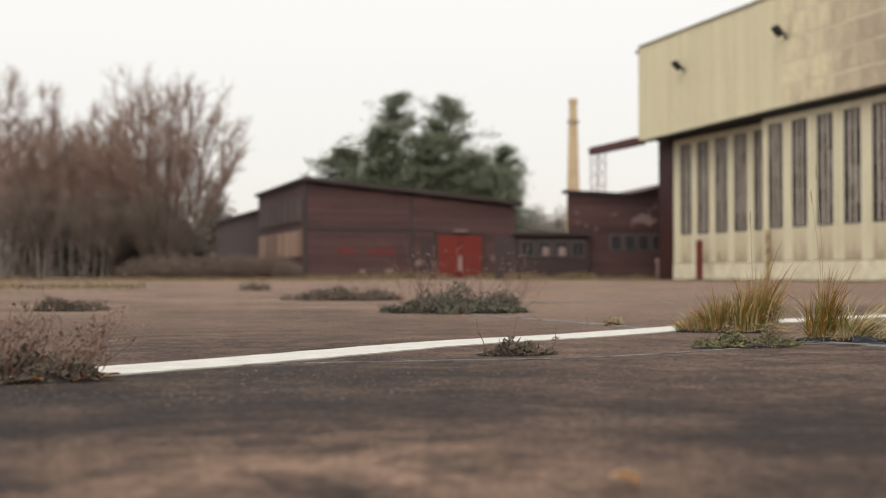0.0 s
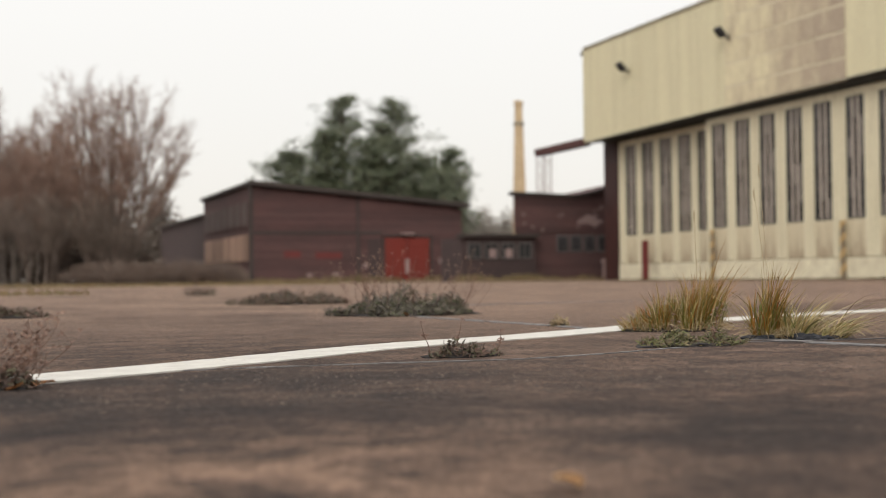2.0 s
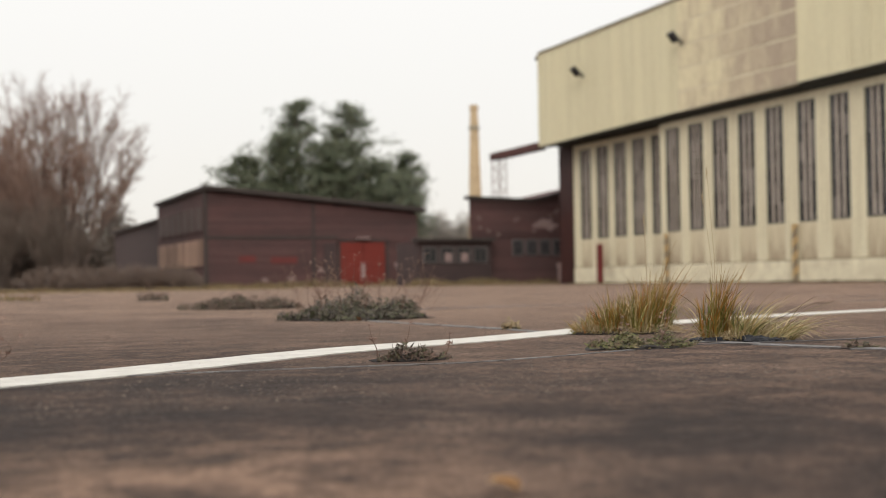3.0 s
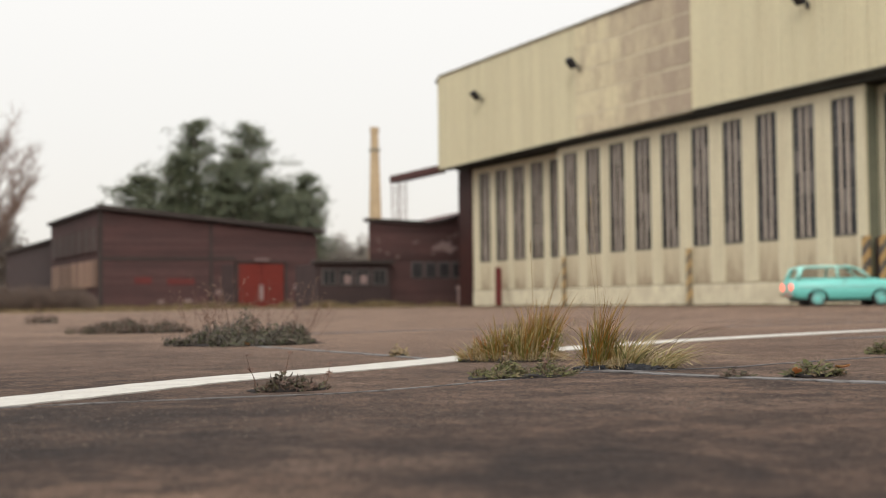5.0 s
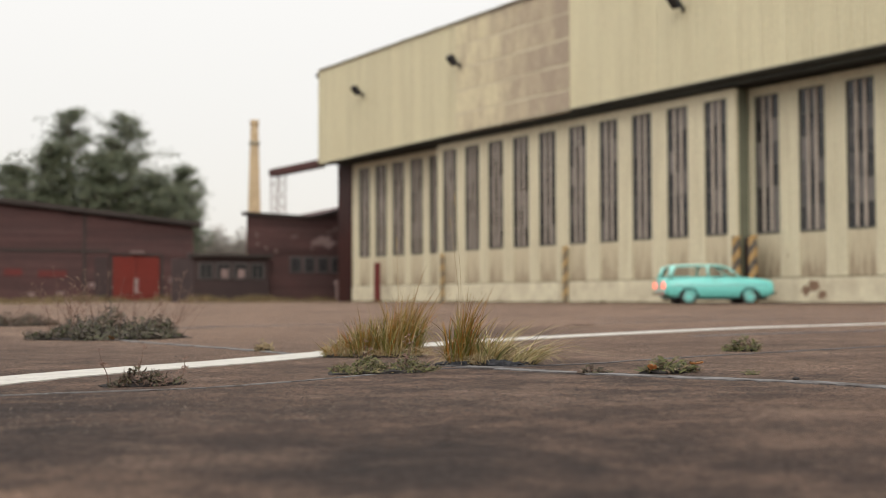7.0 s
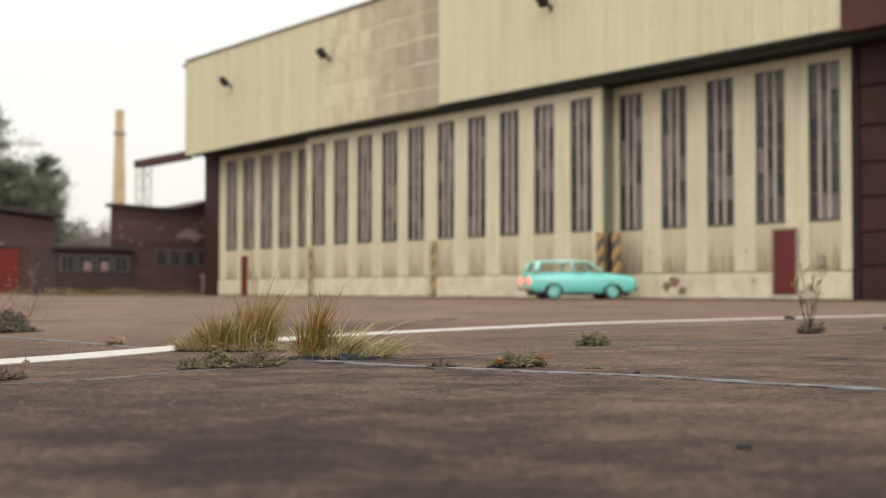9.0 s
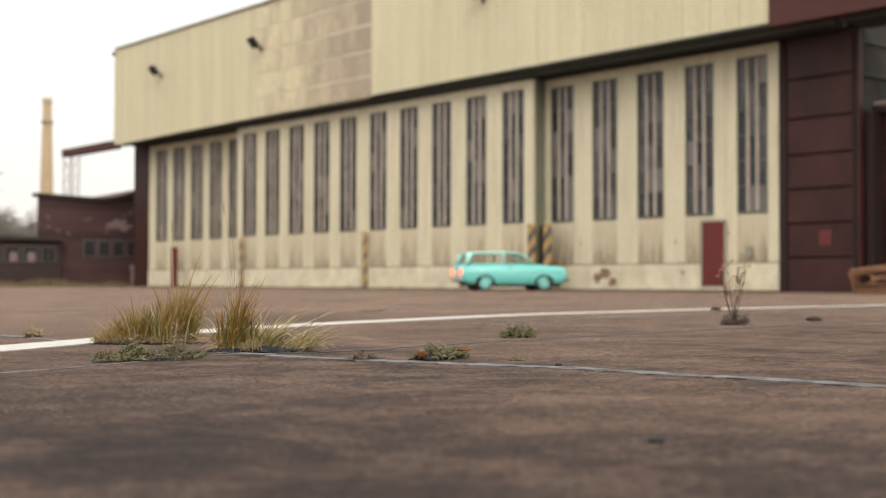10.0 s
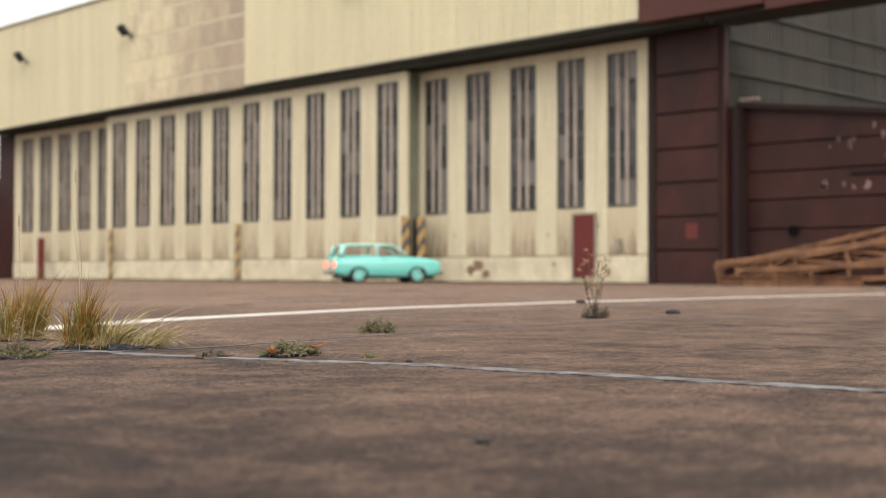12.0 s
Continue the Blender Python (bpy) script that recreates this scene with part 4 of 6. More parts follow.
# red double gate
gate = thing("garage_gate", (27.73, 84.9, 0), "closed bright red double gate in the brown shed", "gate")
for s, x0, x1 in (("a", 26.14, 27.70), ("b", 27.74, 29.32)):
    bm = box(bmesh.new(), x0 - 27.73, x1 - 27.73, 0, 0.07, 0.06, 2.98, 0.015)
    leaf = part("gate_leaf", bm, RED_GATE, gate)
    for z in (0.5, 1.5, 2.5):
        part("ledge", box(bmesh.new(), x0 - 27.73 + 0.05, x1 - 27.73 - 0.05, -0.03, -0.001, z - 0.07, z + 0.07, 0.01), RED_GATE, leaf)
part("gate_frame", box(box(box(bmesh.new(), -1.75, -1.6, -0.05, 0.1, 0, 3.1), 1.6, 1.75, -0.05, 0.1, 0, 3.1), -1.75, 1.75, -0.05, 0.1, 3.0, 3.14), TAR, gate)
part("pale_sign", box(bmesh.new(), -0.16, 0.12, -0.06, -0.035, 0.55, 1.55, 0.01), PALE_SPOT, gate, "narrow pale panel on the gate")
part("gate_lamp", box(bmesh.new(), -0.45, 0.45, -0.25, -0.05, 3.16, 3.3, 0.03), PALE_SPOT, gate)
for x, z, w, h in ((24.9, 1.1, 0.55, 0.3), (21.0, 0.5, 0.4, 0.25), (30.3, 1.4, 0.55, 0.4), (22.8, 0.55, 0.5, 0.25)):
    spart("patch", box(bmesh.new(), x - w / 2, x + w / 2, S_Y0 - 0.055, S_Y0, z - h / 2, z + h / 2, 0.05), PALE_SPOT, "pale patch of flaked paint")


# ---- low link building and side wing ----
def window_strip(owner, off, x0, x1, y, z0, z1, n):
    w = (x1 - x0) / n
    for i in range(n):
        bm = box(bmesh.new(), x0 + w * i + 0.08, x0 + w * (i + 1) - 0.08, y - 0.06, y + 0.05, z0, z1, 0.02)
        bm.transform(off)
        win = part("window", bm, WINDOW_GREY, owner)
        for k in range(2):
            a = x0 + w * i + 0.18 + k * (w - 0.32) / 2
            bm = box(bmesh.new(), a, a + (w - 0.32) / 2 - 0.06, y - 0.075, y - 0.0605, z0 + 0.1, z1 - 0.1)
            bm.transform(off)
            part("pane", bm, WINDOW_DARK, win)


link = thing("link_building", (28, 72, 0), "low dark brown link building with a row of windows", "building")
LOFF = Matrix.Translation((-28, -72, 0))
bm = box(bmesh.new(), 26.1, 30.6, 69.9, 70.42, 0, 2.5)
box(bm, 26.1, 29.4, 70.42, 73.5, 0, 2.5)
bm.transform(LOFF)
part("wall", bm, DARK_BOARDS, link)
bm = box(bmesh.new(), 25.9, 30.75, 69.6, 70.44, 2.5, 2.7, 0.02)
bm.transform(LOFF)
part("roof", bm, TAR, link)
window_strip(link, LOFF, 26.3, 30.4, 69.9, 1.25, 2.22, 4)
for x in (27.9, 28.9):
    bm = box(bmesh.new(), x - 0.22, x + 0.2, 69.80, 69.823, 1.36, 1.85, 0.01)
    bm.transform(LOFF)
    part("pale_blind", bm, PALE_SPOT, link, "pale blind behind the glass")

wing = thing("side_wing", (36, 73, 0), "oxide-brown side wing behind the hangar corner with small windows", "building")
WOFF = Matrix.Translation((-36, -73, 0))
profile = [(29.55, 4.95), (33.3, 4.82), (34.4, 5.02), (36.0, 5.5), (44.0, 7.2)]
bm = bmesh.new()
front = [bm.verts.new((x, 70.5, z)) for x, z in [(29.55, 0)] + profile + [(44, 0)]]
back = [bm.verts.new((x + max(0.0, 3.65 - (x - 29.55)), 79.0, z)) for x, z in [(29.55, 0)] + profile + [(44, 0)]]
bm.faces.new(front)
bm.faces.new(back[::-1])
for i in range(len(front)):
    j = (i + 1) % len(front)
    bm.faces.new((front[j], front[i], back[i], back[j]))
bm.transform(WOFF)
part("wall", bm, BROWN_WOOD, wing)
for i in range(len(profile) - 1):
    (xa, za), (xb, zb) = profile[i], profile[i + 1]
    bm = bmesh.new()
    vs = [bm.verts.new((x, y, z + t)) for x, z in ((xa - (0.2 if i == 0 else 0), za), (xb, zb)) for y in (70.3, 70.9) for t in (0.0, 0.2)]
    for f in ((0, 1, 3, 2), (4, 6, 7, 5), (0, 4, 5, 1), (2, 3, 7, 6), (0, 2, 6, 4), (1, 5, 7, 3)):
        bm.faces.new([vs[k] for k in f])
    bm.transform(WOFF)
    part("roof_strip", bm, TAR, wing)
window_strip(wing, WOFF, 32.1, 35.6, 70.5, 1.65, 2.65, 4)
z = 0.1
while z < 4.7:
    bm = box(bmesh.new(), 29.5, 36.3, 70.46 - 0.012 * (int(z / 0.3) % 2), 70.52, z, z + 0.28)
    if z + 0.28 < 1.6 or z > 2.7:
        bm.transform(WOFF)
        part("board", bm, BROWN_WOOD, wing)
    else:
        bm.free()
    z += 0.3
bm = bmesh.new()
rng = random.Random(2)
vs = [bm.verts.new((34.3 + math.cos(a) * rng.uniform(0.4, 0.95), 70.43, 3.50 + math.sin(a) * rng.uniform(0.16, 0.55))) for a in [2 * math.pi * i / 14 for i in range(14)]]
bm.faces.new(vs[::-1])
bm.transform(WOFF)
part("flaked_patch", bm, PALE_SPOT, wing, "pale flaked paint patch")
for k in range(14):
    x, z = rng.uniform(30.0, 35.5), rng.uniform(2.9, 4.6)
    bm = bmesh.new()
    bm.faces.new([bm.verts.new((x + math.cos(a) * rng.uniform(0.04, 0.14), 70.436, z + math.sin(a) * rng.uniform(0.04, 0.16))) for a in [2 * math.pi * i / 9 for i in range(9)]][::-1])
    bm.transform(WOFF)
    part("flaked_patch", bm, FLAKE, wing)
drum = thing("standpipe", (34.85, 69.6, 0), "pale weathered standpipe beside the brown wing", "standpipe")
bm = rod(bmesh.new(), (0, 0, 0), (0, 0, 1.0), 0.16, sides=14)
part("body", bm, PALE_SPOT, drum)
part("cap", rod(bmesh.new(), (0, 0, 1.0), (0, 0, 1.22), 0.26, 0.2, sides=14), PALE_SPOT, drum)


# ---- chimney stack ----
stack = thing("chimney", (55.1, 130, 0), "tall slender tan brick chimney with a collar", "chimney")
part("shaft", rod(bmesh.new(), (0, 0, 0), (0, 0, 18.9), 0.92, 0.40, sides=20), CONCRETE, stack, smooth=False)
part("collar", rod(bmesh.new(), (0, 0, 16.4), (0, 0, 16.7), 0.60, 0.60, sides=20), COPING, stack, "narrow grey collar")
part("crown", rod(bmesh.new(), (0, 0, 18.5), (0, 0, 19.0), 0.50, 0.46, sides=20), CONCRETE, stack)
for k in range(5):
    part("band", rod(bmesh.new(), (0, 0, 9.0 + 1.6 * k), (0, 0, 9.08 + 1.6 * k), 0.705 - 0.045 * k, 0.705 - 0.045 * k, sides=20), STACK_BAND, stack)


# ---- trees ----
def tube(verts, faces, path, r0, r1, sides=5):
    """A tapered tube along a path of points."""
    base = len(verts)
    n = len(path)
    for i, p in enumerate(path):
        d = (path[min(i + 1, n - 1)] - path[max(i - 1, 0)]).normalized()
        u = d.orthogonal().normalized()
        w = d.cross(u)
        r = r0 + (r1 - r0) * i / (n - 1)
        for k in range(sides):
            a = 2 * math.pi * k / sides
            verts.append(tuple(p + (u * math.cos(a) + w * math.sin(a)) * r))
    for i in range(n - 1):
        for k in range(sides):
            a, b = base + i * sides + k, base + i * sides + (k + 1) % sides
            faces.append((a, b, b + sides, a + sides))


def limb(rng, start, way, length, bend, up, steps=5):
    path, d = [start.copy()], way.normalized()
    for i in range(steps):
        d = (d + Vector((rng.uniform(-bend, bend), rng.uniform(-bend, bend), rng.uniform(-bend, bend) + up))).normalized()
        path.append(path[-1] + d * length / steps)
    return path


def blades(rng, verts, faces, centre, size, count, spread):
    """A loose clump of narrow leaves."""
    for i in range(count):
        p = centre + Vector((rng.gauss(0, spread), rng.gauss(0, spread), rng.gauss(0, spread * 0.6)))
        d = Vector((rng.uniform(-1, 1), rng.uniform(-1, 1), rng.uniform(-0.4, 1))).normalized()
        s = d.orthogonal().normalized()
        ln, w = size * rng.uniform(0.6, 1.3), size * 0.26
        k = len(verts)
        verts += [tuple(p - s * w), tuple(p + s * w), tuple(p + d * ln + s * w * 0.4), tuple(p + d * ln - s * w * 0.4)]
        faces.append((k, k + 1, k + 2, k + 3))


def pine(x, y, height, spread, seed, low=0.18, lean=0.0):
    """A pine: straight trunk, whorls of limbs, and tufted needle clumps with gaps."""
    rng = random.Random(seed)
    tree = thing("pine_tree", (x, y, 0), "dark green pine with a ragged crown behind the shed", "tree")
    tv, tf, nv, nf = [], [], [], []
    trunk = limb(rng, Vector((0, 0, -0.1)), Vector((lean, 0, 1)), height * 0.97, 0.03, 0.05, 9)
    tube(tv, tf, trunk, 0.018 * height, 0.03, 8)
    f = low
    while f < 0.985:
        u = (f - low) / (1 - low)
        for i in range(rng.randint(4, 6)):
            a = rng.uniform(0, 2 * math.pi)
            reach = spread * (1.0 - u) ** 0.62 * rng.uniform(0.4, 1.05) + 0.2
            if rng.random() < 0.12:
                reach *= 1.35
            k = min(int(f * 9), 8)
            p = trunk[k].lerp(trunk[k + 1], f * 9 - k)
            br = limb(rng, p, Vector((math.cos(a), math.sin(a), rng.uniform(0.05, 0.6))), reach, 0.15, 0.07, 5)
            tube(tv, tf, br, 0.006 * height * (1.15 - f), 0.015, 4)
            size = 0.18 + 0.22 * (1 - u)
            for j in range(2, 6):
                if rng.random() < 0.7:
                    blades(rng, nv, nf, br[j] + Vector((0, 0, 0.10)), 0.26, 18, size + 0.10)
            for j in range(1 + int(4 * (1 - u))):
                side = (br[5] - br[0]).normalized() + Vector((rng.gauss(0, 0.7), rng.gauss(0, 0.7), rng.uniform(-0.1, 0.6)))
                tw = limb(rng, br[rng.randint(2, 5)], side, reach * rng.uniform(0.15, 0.42) + 0.15, 0.15, 0.08, 2)
                tube(tv, tf, tw, 0.02, 0.01, 3)
                blades(rng, nv, nf, tw[2], 0.26, 22, 0.32)
        f += rng.uniform(0.022, 0.042)
    raw("trunk", tv, tf, BARK, tree)
    raw("crown", nv, nf, PINE_NEEDLE, tree, "dark needle clumps")
    return tree


pine(31.4, 113, 16.8, 5.6, 11)
pine(36.0, 112, 16.8, 5.4, 12)
pine(26.6, 114, 11.8, 4.6, 13)
pine(29.0, 111, 13.4, 4.8, 14)
pine(40.0, 112, 12.4, 3.3, 15, lean=0.04)
pine(37.6, 110, 11.0, 3.8, 17)
pine(33.8, 110, 13.0, 5.0, 18)


def shrub(x, y, height, spread, seed, material, label, count=1500, size=0.16, name="shrub", flat=1.0):
    """A leafy or twiggy bush of many small blades on thin stems."""
    rng = random.Random(seed)
    bush = thing(name, (x, y, 0), label, "shrub")
    v, f, sv, sf = [], [], [], []
    for i in range(14):
        a, d = rng.uniform(0, 2 * math.pi), rng.random() ** 0.5
        end = Vector((math.cos(a) * spread * d, math.sin(a) * spread * d * flat, height * (1.05 - 0.55 * d * d) * rng.uniform(0.75, 1.0)))
        path = [Vector((end.x * 0.35, end.y * 0.35, -0.02)), Vector((end.x * 0.7, end.y * 0.7, end.z * 0.5)), end]
        tube(sv, sf, path, 0.02 * height ** 0.5, 0.006, 4)
    for i in range(count):
        a, d = rng.uniform(0, 2 * math.pi), rng.random() ** 0.5
        lump = 0.82 + 0.18 * math.sin(3 * a + seed) + 0.12 * math.sin(7 * a + 2 * seed)
        px, py = math.cos(a) * spread * d * lump, math.sin(a) * spread * d * lump * flat
        pz = height * (1.0 - 0.6 * d * d) * rng.random() ** 0.7 * rng.uniform(0.8, 1.12)
        blades(rng, v, f, Vector((px, py, pz)), size, 1, size * 0.3)
    raw("branchwork", sv, sf, BARK, bush)
    raw("foliage", v, f, material, bush)
    return bush


def twig_tree(x, y, height, spread, seed, stems, label, bark, foot=0.3, boughs=14, twigs=13, one_sided=0.0, low=0.40, twig_stuff=None):
    """A leafless tree: stems fan up from one foot into a rounded crown, each with boughs, and each bough with many fine twigs."""
    rng = random.Random(seed)
    tree = thing("tree", (x, y, 0), label, "tree")
    tv, tf, bv, bf = [], [], [], []
    for s in range(stems):
        a = 2.4 * s + rng.uniform(-0.4, 0.4)
        d = ((s + 0.5) / stems) ** 0.55
        reach = spread * d * (1 + one_sided * math.cos(a))
        tip = Vector((math.cos(a) * reach * 0.92, math.sin(a) * reach * 0.92, height * (0.96 - 0.38 * d ** 3) * rng.uniform(0.88, 1.0)))
        base = Vector((math.cos(a) * foot * d, math.sin(a) * foot * d, -0.1))
        elbow = Vector((tip.x * 0.42, tip.y * 0.42, tip.z * 0.40))
        path = []
        for k in range(9):
            t = k / 8
            p = base * (1 - t) ** 2 + elbow * 2 * t * (1 - t) + tip * t * t
            path.append(p + Vector((rng.gauss(0, 0.07), rng.gauss(0, 0.07), 0)) * (t > 0))
        tube(tv, tf, path, 0.0065 * height, 0.016, 6)
        for b in range(boughs):
            t = low + (1 - low) * (b + rng.random()) / boughs
            k = min(int(t * 8), 7)
            p = path[k].lerp(path[k + 1], t * 8 - k)
            way = (path[k + 1] - path[k]).normalized() * 1.1 + Vector((rng.gauss(0, 0.55), rng.gauss(0, 0.55), 0.35))
            bough = limb(rng, p, way, spread * rng.uniform(0.22, 0.44) * (1.25 - 0.55 * t), 0.10, 0.05, 4)
            tube(bv, bf, bough, 0.036 * (1.35 - t), 0.013, 4)
            for w in range(twigs):
                q = bough[rng.randint(1, 4)]
                d2 = (bough[4] - bough[0]).normalized() + Vector((rng.gauss(0, 0.6), rng.gauss(0, 0.6), rng.gauss(0.25, 0.45)))
                twig = limb(rng, q, d2, rng.uniform(0.5, 1.35), 0.12, 0.05, 2)
                tube(bv, bf, twig, 0.015, 0.008, 3)
                for u in range(2):
                    d3 = d2.normalized() + Vector((rng.gauss(0, 0.5), rng.gauss(0, 0.5), rng.gauss(0.2, 0.4)))
                    tube(bv, bf, limb(rng, twig[1], d3, rng.uniform(0.35, 0.85), 0.1, 0.05, 1), 0.012, 0.007, 3)
    raw("trunk", tv, tf, bark, tree)
    raw("crown", bv, bf, twig_stuff or TWIG, tree, "bare reddish twigs")
    return tree


twig_tree(8.8, 92, 13.5, 6.5, 21, 30, "large bare multi-stemmed willow with reddish twigs", BARK, 0.6, 12, 11)
twig_tree(5.4, 97, 11.4, 3.6, 25, 14, "bare bushy willow with reddish twigs", BARK, 0.5)
for i, (x, y, h, w, n, white) in enumerate(((-1.6, 95, 14.6, 2.3, 8, True), (1.3, 96, 14.4, 1.7, 6, True), (0.1, 99, 11.9, 3.0, 10, False), (2.9, 98, 11.7, 2.6, 9, True), (4.2, 103, 11.6, 3.2, 10, False), (-4.0, 98, 13.2, 3.0, 8, True), (-7.2, 100, 13.0, 3.4, 8, False), (0.9, 91, 9.8, 2.2, 6, True), (-1.2, 90, 9.4, 2.4, 6, True), (3.4, 91, 9.2, 2.2, 6, True))):
    twig_tree(x, y, h, w, 40 + i, n, "slender bare birch with a pale trunk at the wood's edge" if white else "bare dark-trunked tree in a thicket", BIRCH if white else BARK, 0.9, 12, 9, low=0.50)
for i, (x, y, h, s) in enumerate(((-4, 86, 5.4, 2.6), (0.2, 87, 5.8, 2.8), (4.2, 87, 5.6, 2.8), (8.0, 88, 5.4, 2.8))):
    twig_tree(x, y, h, s, 80 + i, 9, "dense bare undergrowth at the edge of the wood", BARK, 1.2, 9, 8, twig_stuff=GREY_TWIG)
for i, (x, y, h, s) in enumerate(((-8, 101, 6.6, 5), (-2, 102, 7.0, 5), (4, 102, 6.8, 5), (9.6, 101, 6.2, 4.2))):
    shrub(x, y, h, s, 70 + i, BRAMBLE, "dark brown undergrowth in the wood", 5200, 0.42, "thicket")
for i, (x, h) in enumerate(((-3, 10.6), (1.2, 11.2), (5.2, 10.8), (9.4, 10.6))):
    shrub(x, 108, h, 3.6, 170 + i, REDDISH, "reddish-brown twiggy growth deep in the wood", 1500, 0.30, "thicket")
shrub(18.0, 136, 9.4, 3.0, 78, BRAMBLE, "dark rounded bush behind the low shed wing", 5200, 0.40, "bush")
for i in range(7):
    shrub(6.2 + 1.2 * i, 74 + 0.4 * (i % 2), 1.42 + 0.06 * math.sin(i * 2.1), 1.7, 80 + i, HEDGE, "low brown bramble hedge at the apron edge", 4200, 0.09, "hedge")
for i, (x, h) in enumerate(((88, 15.0), (92, 12.6), (96, 13.4), (101, 12.8), (84, 13.4))):
    shrub(x - 2, 240, h, 5.0, 90 + i, FAR_LEAF, "hazy distant tree line", 9000, 0.6, "far_tree")
shrub(36.8, 104, 6.4, 1.7, 97, RUSTY_LEAF, "small russet-leaved tree behind the shed", 1100, 0.22, "russet_tree")


# ---- verge grass along the buildings ----
def grass_patch(name, x0, x1, y0, y1, count, height, seed, label, material=None):
    rng = random.Random(seed)
    v, f = [], []
    for i in range(count):
        x, y = rng.uniform(x0, x1), rng.uniform(y0, y1)
        h = height * rng.uniform(0.4, 1.2) * (0.65 + 0.6 * noise.noise(Vector((x * 0.6, y * 0.6, seed))))
        a = rng.uniform(0, math.pi)
        dx, dy, w = rng.uniform(-0.4, 0.4) * h, rng.uniform(-0.4, 0.4) * h, 0.05 + 0.04 * h
        k = len(v)
        v += [(x - math.cos(a) * w, y - math.sin(a) * w, -0.01), (x + math.cos(a) * w, y + math.sin(a) * w, -0.01), (x + dx, y + dy, max(h, 0.04))]
        f.append((k, k + 1, k + 2))
    return tagged(raw(name, v, f, material or VERGE), label, "grass", kind="stuff")


grass_patch("verge", -14, 17, 62, 80, 9000, 0.24, 1, "dry yellow-brown grass at the edge of the apron")
grass_patch("verge", 15.5, 31.7, 83.2, 84.7, 1500, 0.55, 2, "dry grass along the foot of the shed")
grass_patch("verge", 25, 31, 67.6, 69.6, 1300, 0.5, 3, "tall dry grass before the link building")
grass_patch("verge", 29.5, 36, 68.6, 70.3, 900, 0.35, 4, "dry grass along the foot of the side wing")
grass_patch("verge", 31.9, 32.1, 35, 63, 900, 0.10, 5, "thin weeds along the foot of the hangar doors", MOSS)
grass_patch("verge", -0.6, 2.2, 26, 31, 260, 0.14, 6, "low yellow grass on the apron")


